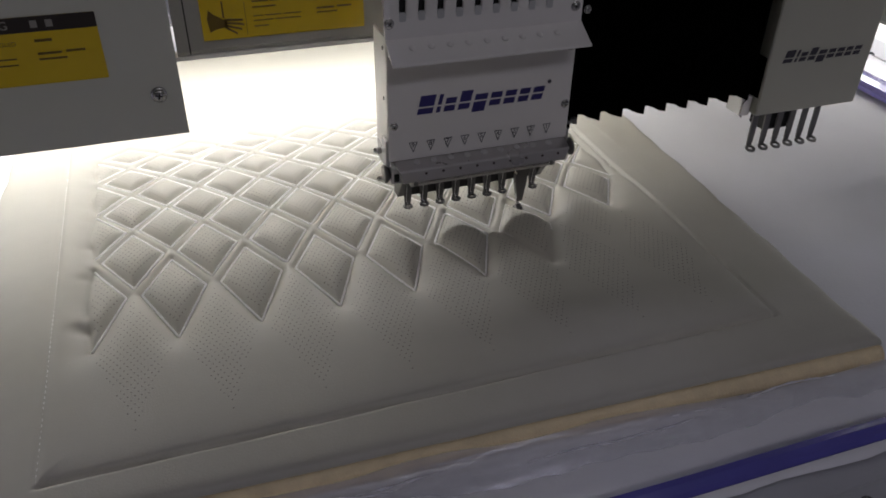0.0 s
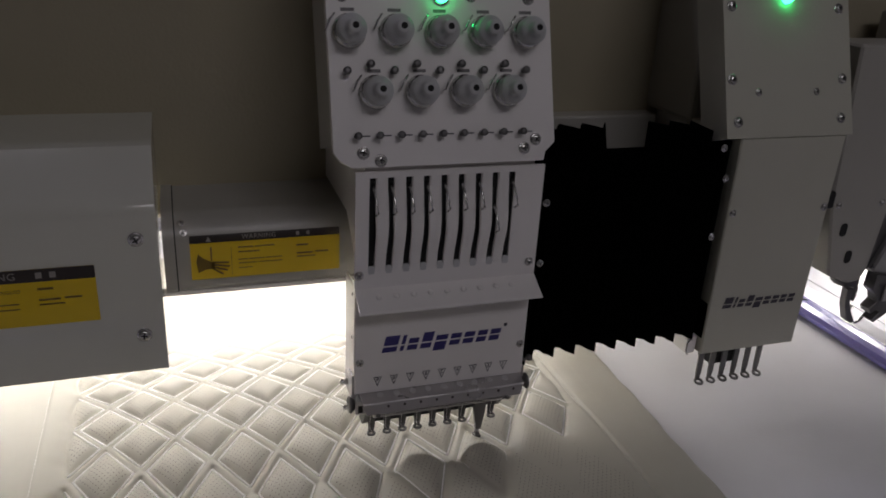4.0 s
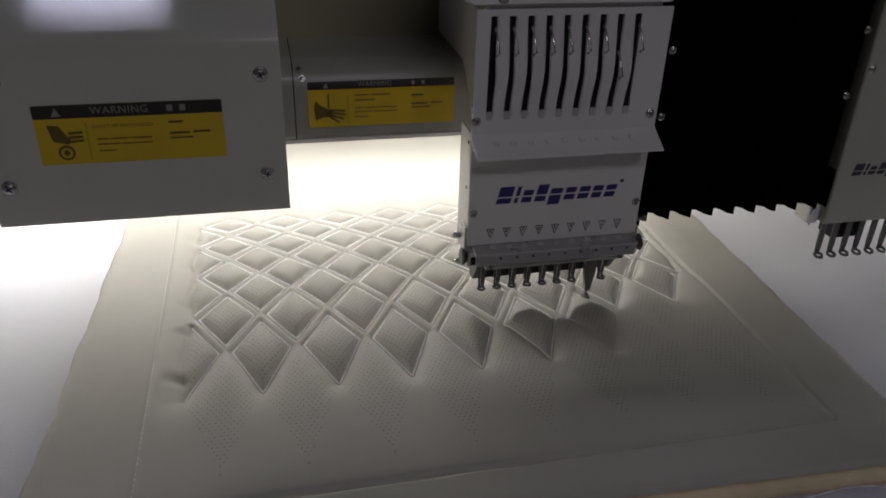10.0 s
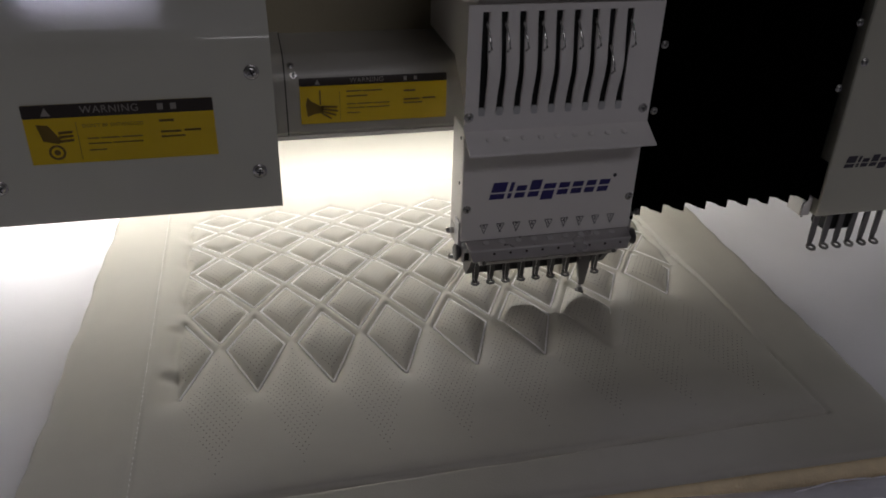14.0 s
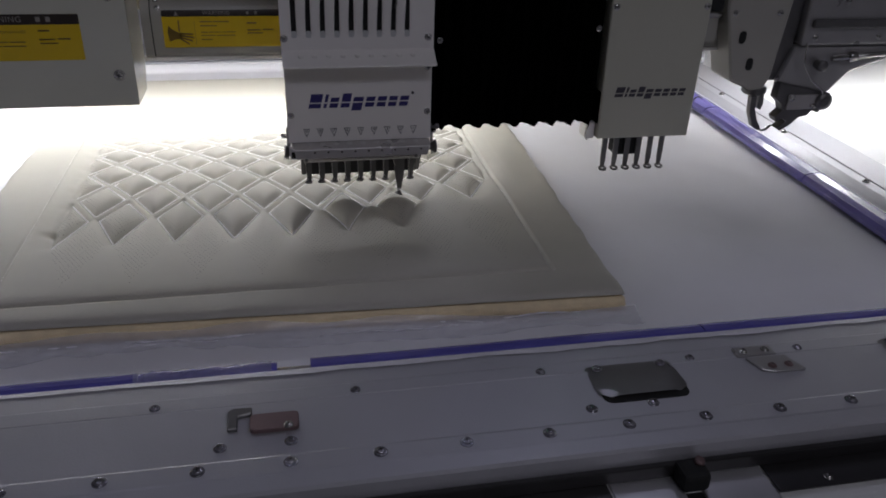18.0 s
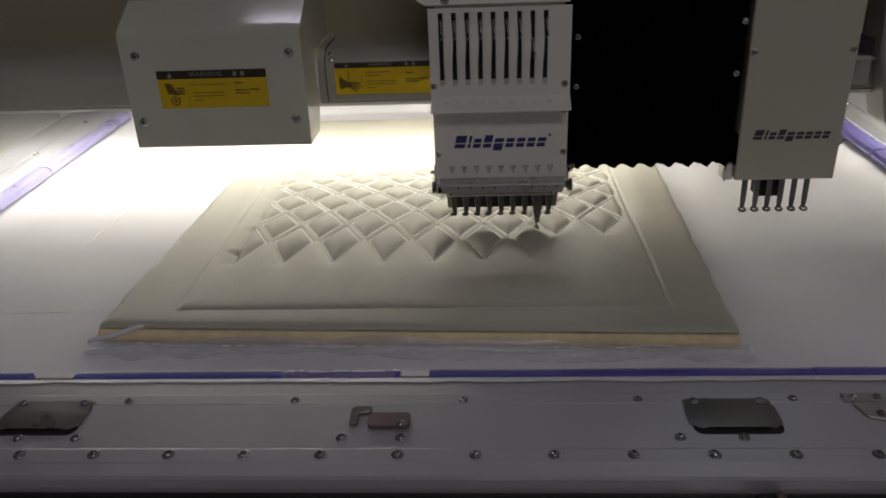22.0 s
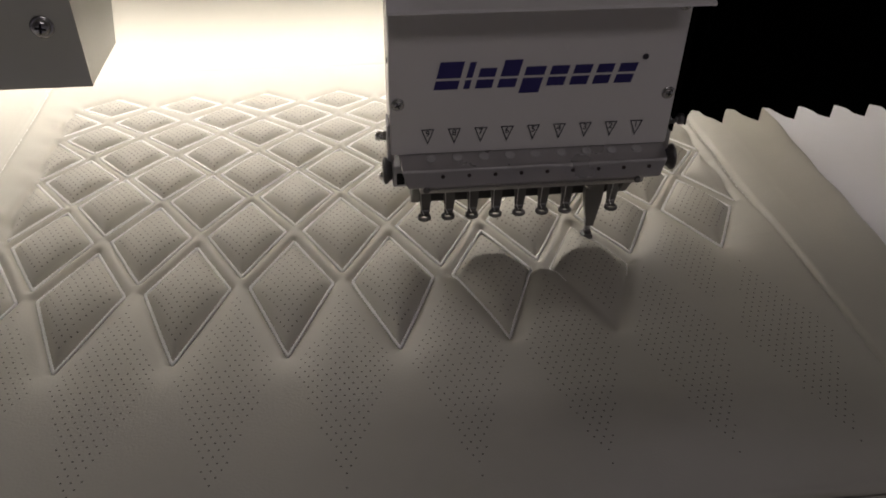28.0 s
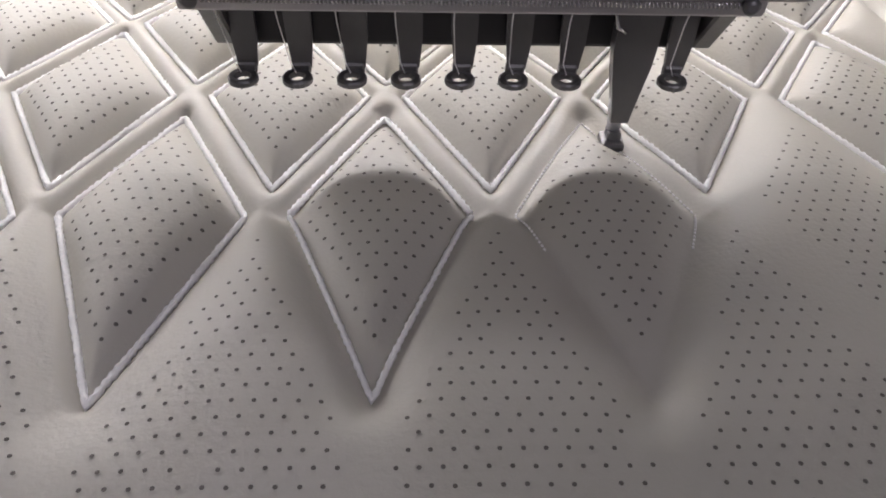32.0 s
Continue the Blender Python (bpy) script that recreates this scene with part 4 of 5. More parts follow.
feeder = [(0.400, 0.094), (0.4605, 0.082), (0.4650, 0.069), (0.4560, 0.0665), (0.4520, 0.0610), (0.4440, 0.0635), (0.4400, 0.0585), (0.4300, 0.0565), (0.4240, 0.0500), (0.4120, 0.0425), (0.4080, 0.0450), (0.4165, 0.0530), (0.4120, 0.0560), (0.4050, 0.0525), (0.4020, 0.0575), (0.4090, 0.0650), (0.4060, 0.0720), (0.3990, 0.0780)]
part("cord_feeder", prism(feeder, "y", -0.016, -0.004, 0.0005), M_DARKSTEEL, dev, "dark jagged cord feeder")
part("feeder_plate", box(0.412, 0.446, -0.0185, -0.0161, 0.066, 0.082, 0.0008), M_CASE, dev, "grey feeder plate")
part("feed_wheel", lathe([(0.008, 0), (0.009, 0.0015), (0.009, 0.005), (0.004, 0.0065)], Matrix.Translation((0.452, -0.0161, 0.0745)) @ face_turn((0, -1, 0)), 20), M_DARKSTEEL, dev, "dark feed wheel")
part("feed_wire", tube_mesh("feed_wire", [(0.452, -0.020, 0.0745), (0.444, -0.022, 0.088), (0.430, -0.021, 0.098), (0.420, -0.019, 0.112), (0.418, -0.017, 0.135)], 0.0009, 6), M_STEEL, dev)
for x, y, z in ((0.416, -0.0185, 0.0785), (0.441, -0.0185, 0.0695), (0.428, -0.014, 0.1395), (0.500, -0.014, 0.1400), (0.455, -0.014, 0.1750), (0.336, -0.012, 0.1640), (0.384, -0.012, 0.1640)):
    screw(dev, (x, y, z), (0, -1, 0), 0.0024)
# fittings between the second head and the device
part("link_plate", box(0.300, 0.3265, 0.0, 0.012, 0.1335, 0.1580, 0.001), M_RAIL, dev, "pale link plate")
part("link_bar", box(0.302, 0.330, -0.001, 0.010, 0.1575, 0.1620, 0.0006), M_STEEL, dev)
# ---- hoop frame that carries the work: aluminium bars round the sheet ----
DX, DY = -0.0245, -0.0265  # where the frame stands
hoop = thing("hoop_frame", "aluminium hoop frame with screwed bars and pull latches", "hoop frame", at=(DX, DY, 0))


def shifted(pts):
    return [(a + DY, b) for a, b in pts]


bar_top = [(-0.2790, -0.0125), (-0.2790, -0.0030), (-0.2796, 0.0040), (-0.2806, 0.0046), (-0.2990, 0.0052), (-0.3010, 0.0062), (-0.3120, 0.0064), (-0.3124, 0.0058), (-0.3130, 0.0058), (-0.3134, 0.0070), (-0.3590, 0.0070), (-0.3605, 0.0074), (-0.3725, 0.0074), (-0.3740, 0.0071), (-0.3845, 0.0068), (-0.3866, 0.0056), (-0.3872, 0.0), (-0.3872, -0.0125)]
part("front_bar", prism(shifted(bar_top), "x", -0.72 + DX, 0.60 + DX), M_ALU, hoop, "wide brushed aluminium front bar")
part("front_skirt", box(-0.72 + DX, 0.60 + DX, -0.3915 + DY, -0.3874 + DY, -0.0125, -0.0035, 0.0008), M_STRIP, hoop, "dark lower skirt of the bar")
part("back_bar", prism([(-y + 0.194 + DY, z) for y, z in bar_top], "x", -0.72 + DX, 0.60 + DX), M_ALU, hoop)
LB, RB = -0.612 + DX, 0.478 + DX
side_prof = [(0, -0.0125), (0, -0.003), (0.005, 0.001), (0.012, 0.0034), (0.022, 0.0062), (0.034, 0.0064), (0.0345, 0.0056), (0.0355, 0.0070), (0.078, 0.0070), (0.082, 0.004), (0.082, -0.0125)]
part("side_bar", prism([(LB - a, z) for a, z in side_prof], "y", -0.2785 + DY, 0.4725 + DY), M_ALU, hoop)
part("side_bar", prism([(RB + a, z) for a, z in side_prof], "y", -0.2785 + DY, 0.4725 + DY), M_ALU, hoop)
for k in range(-6, 6):
    screw(hoop, (-0.0825 + 0.0492 * k + DX, -0.366 + DY, 0.0074), (0, 0, 1), 0.0030, M_SCREWHEAD)
for k in range(6, 11):
    screw(hoop, (-0.0825 + 0.0492 * k + DX, -0.366 + DY, 0.0074), (0, 0, 1), 0.0030, M_SCREWHEAD)
for x in (-0.52, -0.40, -0.280, -0.1605, -0.042, 0.0775, 0.1818, 0.262, 0.38, 0.50):
    screw(hoop, (x + DX, -0.308 + DY, 0.0063), (0, 0, 1), 0.0024, M_SCREWHEAD)
for x in (-0.3386, -0.2992, -0.121, -0.082, 0.0973, 0.1371, 0.315, 0.354):
    screw(hoop, (x + DX, -0.349 + DY, 0.0070), (0, 0, 1), 0.0028, M_SCREWHEAD)
for y in (-0.2, -0.05, 0.1, 0.25, 0.4):
    screw(hoop, (LB - 0.029, y + DY, 0.0063), (0, 0, 1), 0.0028)
    screw(hoop, (RB + 0.029, y + DY, 0.0063), (0, 0, 1), 0.0028)


def pull_latch(xc):
    """A pressed plate that is screwed at its back edge and stands up towards the front."""
    bm = bmesh.new()
    w, r = 0.0300, 0.007
    rows = []
    for k in range(9):
        u = k / 8
        y = -0.3085 - 0.0330 * u
        z = 0.0072 + 0.0022 * math.sin(min(1.0, u * 1.12) * math.pi / 2)
        half = w - (r * (1 - math.sqrt(max(0, 1 - ((u - 0.78) / 0.22) ** 2))) if u > 0.78 else 0)
        rows.append([bm.verts.new((xc + DX + half * (a / 5), y + DY, z - (0.0012 if abs(a) == 5 else 0))) for a in range(-5, 6)])
    for a, b in zip(rows, rows[1:]):
        for j in range(10):
            bm.faces.new((a[j], a[j + 1], b[j + 1], b[j])).smooth = True
    bmesh.ops.solidify(bm, geom=bm.faces[:], thickness=0.0016)
    latch = part("pull_latch", bm, M_LATCH, hoop, "grey pressed pull latch plate")
    # black sheet on the bar in place of the shade under the raised plate
    part("latch_recess", prism(rounded(xc - w * 0.94 + DX, xc + w * 0.97 + DX, -0.3460 + DY, -0.3120 + DY, 0.006), "z", 0.0069, 0.00725), M_DARK, latch, "black sheet put in for the shade under the latch")
    for a in (-0.022, 0.022):
        screw(hoop, (xc + a + DX, -0.3125 + DY, 0.0080), (0, 0, 1), 0.0025, M_SCREWHEAD)


for xc in (-0.548, -0.332, 0.136, 0.352):
    pull_latch(xc)
# small lever latch with a curled end
part("lever_plate", prism(rounded(-0.105 + DX, -0.077 + DX, -0.3405 + DY, -0.3265 + DY, 0.003), "z", 0.0071, 0.0106, 0.0004), M_RED, hoop, "worn reddish lever plate")
part("lever_hook", prism([(-0.1175 + DX, -0.3370 + DY), (-0.1120 + DX, -0.3370 + DY), (-0.1120 + DX, -0.3260 + DY), (-0.1040 + DX, -0.3250 + DY), (-0.1040 + DX, -0.3190 + DY), (-0.1150 + DX, -0.3185 + DY), (-0.1180 + DX, -0.3215 + DY)], "z", 0.0071, 0.0098, 0.0005), M_DARKSTEEL, hoop, "small grey lever hook")
screw(hoop, (-0.083 + DX, -0.339 + DY, 0.0106), (0, 0, 1), 0.0022)
# corner clip of two plates
part("clip_plate", box(0.214 + DX, 0.242 + DX, -0.3140 + DY, -0.3040 + DY, 0.0064, 0.0082, 0.0005), M_LATCH, hoop)
part("clip_plate", prism([(0.2175 + DX, -0.3165 + DY), (0.246 + DX, -0.3165 + DY), (0.252 + DX, -0.3330 + DY), (0.230 + DX, -0.3330 + DY), (0.222 + DX, -0.330 + DY)], "z", 0.0071, 0.0086, 0.0003), M_LATCH, hoop, "dark grey clip plate")
for x, y, z in ((0.220, -0.309, 0.0082), (0.236, -0.309, 0.0082), (0.231, -0.327, 0.0086), (0.243, -0.327, 0.0086)):
    screw(hoop, (x + DX, y + DY, z), (0, 0, 1), 0.0022, M_RED if y < -0.32 else None)
part("drive_bracket", box(0.108, 0.125, -0.432, -0.416, -0.013, 0.000, 0.003), M_DARK, hoop, "black drive bracket")
part("drive_bolt", lathe([(0.0032, 0), (0.0032, 0.002), (0.002, 0.003)], Matrix.Translation((0.121, -0.421, 0.0)) @ face_turn((0.2, -0.4, 1)), 12), M_RED, hoop, "brownish drive bolt")

# ---- white backing sheet stretched in the frame ----


def wave(x, y, s=1.0):
    return noise.noise(Vector((x * 7 * s, y * 7 * s, 0.3))) * 0.0012 + noise.noise(Vector((x * 30 * s, y * 22 * s, 1.7))) * 0.00035


xs = np.linspace(LB - 0.012, RB + 0.012, 240)
ys = np.linspace(-0.2840 + DY, 0.478 + DY, 160)
sv, sf = [], []
SHEET_Z = -0.0088
for j, y in enumerate(ys):
    for i, x in enumerate(xs):
        z = SHEET_Z + wave(x, y)
        e = min(x - LB, RB - x, y - (-0.279 + DY), (0.4725 + DY) - y)
        if e < 0.006:
            z = max(z, 0.0012 - max(0.0, e) * 1.6) if e > 0 else 0.0018 - 0.0 * e + 0.0
        sv.append((x, y, z))
n = len(xs)
for j in range(len(ys) - 1):
    for i in range(n - 1):
        sf.append((j * n + i, j * n + i + 1, (j + 1) * n + i + 1, (j + 1) * n + i))
tagged(part("backing_sheet", mesh_of("backing_sheet", sv, sf, True), M_SHEET), "white nonwoven backing sheet stretched in the frame", "fabric sheet")
# a slit, folds and a seam on the sheet
sheet_marks = thing("sheet_folds", "small white folds and seam of the backing sheet", "fabric fold", at=(-0.4, 0, SHEET_Z))
for pts in (((-0.4431, 0.1167), (-0.4438, 0.090), (-0.4440, 0.070), (-0.4442, 0.0458)), ((-0.4504, 0.025), (-0.4500, 0.0), (-0.4491, -0.0195)), ((-0.48, -0.1563), (-0.455, -0.1556), (-0.41, -0.1547), (-0.357, -0.1538))):
    part("fold", tube_mesh("fold", [(x + DX, y + DY, SHEET_Z + 0.0002 + wave(x + DX, y + DY)) for x, y in pts], 0.0006 if pts[0][1] > 0 else 0.0002, 6), M_THREAD, sheet_marks)

# ---- violet clamp strips that press the sheet into the bars ----


def clamp(points, label="violet plastic clamp strip pressed into the bar", wide=1.0, material=None):
    """A half-round strip along a straight line on the bar's inner edge."""
    (x0, y0), (x1, y1) = points
    along = Vector((x1 - x0, y1 - y0, 0))
    length = along.length
    d = along.normalized()
    w = Vector((-d.y, d.x, 0))
    prof = [(-0.0068, -0.0052), (-0.0070, -0.001), (-0.0055, 0.0022), (-0.002, 0.0036), (0.002, 0.0036), (0.0055, 0.0022), (0.0070, -0.001), (0.0068, -0.0052)]
    steps = max(2, int(length / 0.03))
    verts, faces = [], []
    for k in range(steps + 1):
        p = Vector((x0, y0, 0.0)) + d * length * k / steps
        swing = 0.0004 * math.sin(k * 0.9 + x0 * 40)
        for a, z in prof:
            verts.append(p + w * (a * wide + swing) + Vector((0, 0, z * (0.6 + 0.4 * wide) if z > 0 else z)))
    q = len(prof)
    for k in range(steps):
        for i in range(q):
            faces.append((k * q + i, k * q + (i + 1) % q, (k + 1) * q + (i + 1) % q, (k + 1) * q + i))
    faces += [tuple(range(q)), tuple(steps * q + i for i in range(q))[::-1]]
    return tagged(part("clamp_strip", mesh_of("clamp_strip", verts, faces), material or M_PURPLE), label, "clamp strip", "violet clamp strips")


FY = -0.2715 + DY
for a, b in ((-0.60, -0.374), (-0.338, -0.0895), (-0.068, 0.21), (0.2108, 0.465)):
    clamp(((a + DX, FY - (0.0008 if a > -0.07 else 0)), (b + DX, FY - (0.0008 if a > -0.07 else 0))), wide=1.25 if a > -0.07 else 1.0)
for a, b in ((-0.26, -0.02), (-0.018, 0.20), (0.203, 0.466)):
    # the left strips carry the strip light's glare in their colour
    clamp(((LB + 0.004, a + DY), (LB + 0.004, b + DY)), "wide clamp strip on the side bar, violet paled as by strong light", 1.7, M_PURPLE_LIT)
    clamp(((RB - 0.008, a + DY), (RB - 0.008, b + DY)), "wide violet clamp strip on the side bar", 2.1, M_VIOLET)
for a, b in ((-0.374, -0.338), (-0.0895, -0.068)):
    part("groove_rail", box(a + DX - 0.002, b + DX + 0.002, FY - 0.0016, FY + 0.0016, -0.004, 0.0005, 0.0005), M_STEEL, hoop, "bright steel groove rail between the strips")
# clear tape on one strip, wrinkled
tape_v, tape_f = [], []
for k in range(60):
    x = -0.178 + 0.085 * k / 59
    for j in range(5):
        y = -0.2775 + 0.012 * j / 4
        tape_v.append((x + DX, y + DY, 0.0046 + 0.0016 * noise.noise(Vector((x * 210, y * 300, 2.2))) - 0.004 * ((j - 2) / 2.2) ** 4))
for k in range(59):
    for j in range(4):
        tape_f.append((k * 5 + j, k * 5 + j + 1, k * 5 + j + 6, k * 5 + j + 5))
M_TAPE = mat("clear_tape", (0.36, 0.345, 0.60), 0.08, scale=60, vary=0.25, coat=0.8, bump=0.25, bump_scale=160)
M_TAPE.node_tree.nodes["Principled BSDF"].inputs["Alpha"].default_value = 0.6
tagged(part("clear_tape", mesh_of("clear_tape", tape_v, tape_f, True), M_TAPE), "wrinkled clear tape on the violet clamp strip", "tape")
# the sheet's loose edge that shows past the strips
edge_v, edge_f = [], []
for k in range(320):
    x = -0.60 + 1.06 * k / 319
    out = 0.0035 + 0.0022 / (1 + math.exp(-(x + 0.06) * 60)) + 0.0028 * noise.noise(Vector((x * 22, 0.2, 0.6))) + 0.0010 * noise.noise(Vector((x * 90, 0.7, 0.1)))
    for a, z in ((-0.2770, 0.0008), (-0.2792, 0.0049), (-0.2812 - 0.8 * out, 0.0051 + 0.1 * out)):
        edge_v.append((x + DX, a + DY, z))
for k in range(319):
    for j in range(2):
        edge_f.append((k * 3 + j, k * 3 + j + 1, k * 3 + j + 4, k * 3 + j + 3))
tagged(part("sheet_edge", mesh_of("sheet_edge", edge_v, edge_f, True), M_FILM), "uneven loose edge of the white sheet", "fabric edge")

# ---- quilted leather panel on its foam ----
PITCH = 0.0485
HW = 0.0196
ROWS = [(-0.0360, -0.0010, -0.0835), (0.0080, 0.0375, -0.0272), (0.0425, 0.0680, 0.0140), (0.0690, 0.0910, 0.0450), (0.0935, 0.1135, 0.0715), (0.1165, 0.1330, 0.0990), (0.1370, 0.1525, 0.1215), (0.1575, 0.1700, 0.1450)]


def col_x(i, odd):
    return -0.0267 + (i - 6) * PITCH + (0.0242 if odd else 0.0)


kites = []
for r, (ym, yt, yb) in enumerate(ROWS):
    odd = r % 2 == 1
    for i in range(1, 10):
        x = col_x(i, odd)
        if odd and i > 8:
            continue
        if r == 0 and i > 5:
            continue
        wl, wr = HW, HW
        if not odd and i == 1:
            wl = 0.0035
        if not odd and i == 9:
            wr = 0.0035
        kites.append([(x, yt), (x + wr, ym), (x, yb), (x - wl, ym)])
kx = col_x(7, False)
open_kite = [(kx, -0.0010), (kx + HW, -0.0360), (kx, -0.0835), (kx - HW, -0.0360)]
hx6 = col_x(6, False)
half_kite = [(hx6, -0.0010), (hx6 + HW, -0.0360), (hx6, -0.0835), (hx6 - HW, -0.0360)]
OPEN_LINES = [(half_kite[0], half_kite[1], 0.85, 0.0026), (half_kite[3], half_kite[0], 0.85, 0.0026), (half_kite[1], half_kite[2], 0.50, 0.0050), (half_kite[2], half_kite[3], 0.55, 0.0050), (open_kite[0], open_kite[1], 0.55, 0.0035), (open_kite[3], open_kite[0], 0.55, 0.0035), (open_kite[1], open_kite[2], 0.36, 0.0055), (open_kite[2], open_kite[3], 0.42, 0.0055)]


def kite_far(px, py, q):
    """The signed way from the kite's outline, below nought inside."""
    worst = None
    for k in range(4):
        ax, ay = q[k]
        bx, by = q[(k + 1) % 4]
        ex, ey = bx - ax, by - ay
        ln = math.hypot(ex, ey)
        dd = ((px - ax) * -ey + (py - ay) * ex) / ln
        worst = dd if worst is None else np.maximum(worst, dd)
    return worst


def kite_soft(px, py, q):
    """The way from the outline, softened inside so that a kite swells like a cushion, and true outside."""
    soft = 0.0
    near = np.full(px.shape, 1.0)
    for k in range(4):
        ax, ay = q[k]
        bx, by = q[(k + 1) % 4]
        ex, ey = bx - ax, by - ay
        ln = math.hypot(ex, ey)
        dd = ((px - ax) * ey - (py - ay) * ex) / ln
        soft = soft + np.maximum(dd, 1e-5) ** -1.2
        t = np.clip(((px - ax) * ex + (py - ay) * ey) / (ln * ln), 0, 1)
        near = np.minimum(near, np.hypot(px - ax - t * ex, py - ay - t * ey))
    return soft ** (-1 / 1.2) * 1.58, near


def height(px, py):
    """The leather's height above its stitched lines, at places in the panel's own axes."""
    px, py = np.asarray(px, float), np.asarray(py, float)
    in_z = np.zeros(px.shape)
    inner = np.zeros(px.shape, bool)
    crowd = np.full(px.shape, 1e3)
    for q in kites:
        tall = q[0][1] - q[2][1]
        near = (np.abs(px - q[0][0]) < 0.05) & (py < q[0][1] + 0.04) & (py > q[2][1] - 0.04)
        if not near.any():
            continue
        a, b = px[near], py[near]
        hard = kite_far(a, b, q)
        soft, away = kite_soft(a, b, q)
        crown = 0.0052 + 0.078 * tall
        zi = crown * (1 - np.exp(-(1.08 * soft / (0.0036 + 0.066 * tall)) ** 1.10))
        inside = hard < 0
        got = in_z[near]
        in_z[near] = np.where(inside, zi, got)
        inner[near] |= inside
        crowd[near] += np.maximum(away, 1e-5) ** -3.0
    out = crowd ** (-1 / 3.0)
    z_out = 0.0026 * (1 - np.exp(-(out / 0.0018) ** 1.6)) + 0.0050 * (1 - np.exp(-(out / 0.012) ** 1.7))
    z = np.where(inner, in_z, z_out)
    # the kite that is being stitched: lines of unlike depth
    for (ax, ay), (bx, by), deep, wide in OPEN_LINES:
        ex, ey = bx - ax, by - ay
        ln2 = ex * ex + ey * ey
        t = np.clip(((px - ax) * ex + (py - ay) * ey) / ln2, 0, 1)
        d = np.hypot(px - ax - t * ex, py - ay - t * ey)
        z = z - np.minimum(z, 0.0082) * np.exp(-(d / wide) ** 1.5) * deep
    # pull where the presser foot stands
    z = z - 0.0018 * np.exp(-(((px - 0.0255) / 0.008) ** 2 + ((py + 0.0080) / 0.008) ** 2))
    # frame line round the quilting, and the lower border outside it
    fx0, fx1, fy0, fy1 = -0.2905, 0.1275, -0.1785, 0.2010
    dx = np.maximum(fx0 - px, px - fx1)
    dy = np.maximum(fy0 - py, py - fy1)
    ring = np.maximum(dx, dy)
    deep = np.where(dy > dx, np.where(py > 0, 0.0020, 0.0067), np.where(px > 0, 0.0034, 0.0014))
    # inside, the foam swells up slowly from the line; outside it steps up at once
    inward = np.maximum(-ring, 0)
    z = z - deep * np.where(ring < 0, 0.72 * np.exp(-(inward / 0.0013) ** 2) + 0.28 * np.exp(-(inward / 0.0070) ** 1.2), np.exp(-(np.maximum(ring, 0) / 0.0011) ** 2))
    z = z - 0.0014 / (1 + np.exp(-np.clip(ring / 0.0012, -40, 40)))
    # puckers at the cut ends of the rows
    for r in (0, 2, 4, 6):
        ym, yt, yb = ROWS[r]
        h = yt - yb
        for cx, cy, a, w in ((-0.2735, yb + 0.25 * h, 0.0024, 0.0075), (-0.2745, yt - 0.10 * h, 0.0012, 0.006), (0.1215, yb + 0.25 * h, 0.0022, 0.006), (0.1205, yt - 0.2 * h, 0.0016, 0.005)):
            if r == 0 and cx > 0:
                continue
            a = a if r == 0 else a * 0.55
            k = a * np.exp(-(((px - cx) / (w * 1.0)) ** 2 + ((py - cy) / (w * 0.75)) ** 2))
            z = z - k + 0.3 * a * np.exp(-(((px - cx) / (w * 1.2)) ** 2 + ((py - cy - w * 1.35) / (w * 0.8)) ** 2))
    return z


def edge_left(y):
    return -0.3515 + 0.046 * (y + 0.2) + 0.0007 * np.sin(y * 57) + 0.0005 * np.sin(y * 141 + 1)


def edge_right(y):
    return 0.1735 + 0.030 * (y + 0.2) + 0.0006 * np.sin(y * 63 + 2) + 0.0005 * np.sin(y * 152)


def edge_front(x):
    return -0.2088 - 0.034 * (x + 0.09)


def spaced(a, b, fine_a, fine_b, fine, rough):
    out = list(np.arange(a, fine_a, rough)) + list(np.arange(fine_a, fine_b, fine)) + list(np.arange(fine_b, b, rough)) + [b]
    return np.array(out)


gx = spaced(-0.3515, 0.1735, -0.17, 0.125, 0.0009, 0.0014)
gx = (gx - gx[0]) / (gx[-1] - gx[0])
gy = spaced(-0.2088, 0.385, -0.125, 0.09, 0.0009, 0.0014)
gy = gy[(gy < 0.215)].tolist() + list(np.linspace(0.216, 0.385, 40))
gy = np.array(gy)
Y0 = np.repeat(gy[:, None], len(gx), 1)
X = edge_left(Y0) + gx[None, :] * (edge_right(Y0) - edge_left(Y0))
pull = np.clip((-0.12 - Y0) / 0.0888, 0, 1)
Y = Y0 + pull * (edge_front(X) + 0.2088)
Zs = height(X, Y)
rim = np.minimum.reduce([X - edge_left(Y0), edge_right(Y0) - X, Y - edge_front(X), 0.385 - Y])
Zs = Zs - 0.0030 * np.exp(-np.maximum(rim, 0) / 0.003) - 0.0016 * (rim < 0.0004)
wob = np.array([[noise.noise(Vector((x * 18, y * 18, 4.4))) for x, y in zip(rx[::6], ry[::6])] for rx, ry in zip(X[::6], Y[::6])])
ii = np.linspace(0, wob.shape[0] - 1, X.shape[0])
jj = np.linspace(0, wob.shape[1] - 1, X.shape[1])
w1 = np.array([np.interp(jj, range(wob.shape[1]), row) for row in wob])
w2 = np.array([np.interp(ii, range(wob.shape[0]), w1[:, k]) for k in range(w1.shape[1])]).T
Zs = Zs + 0.0005 * w2
nv, nu = X.shape
co = np.stack([X + DX, Y + DY, Zs], -1).reshape(-1, 3)
idx = np.arange(nv * nu).reshape(nv, nu)
quads = np.stack([idx[:-1, :-1], idx[:-1, 1:], idx[1:, 1:], idx[1:, :-1]], -1).reshape(-1, 4)
leather_me = bpy.data.meshes.new("leather")
leather_me.vertices.add(len(co))
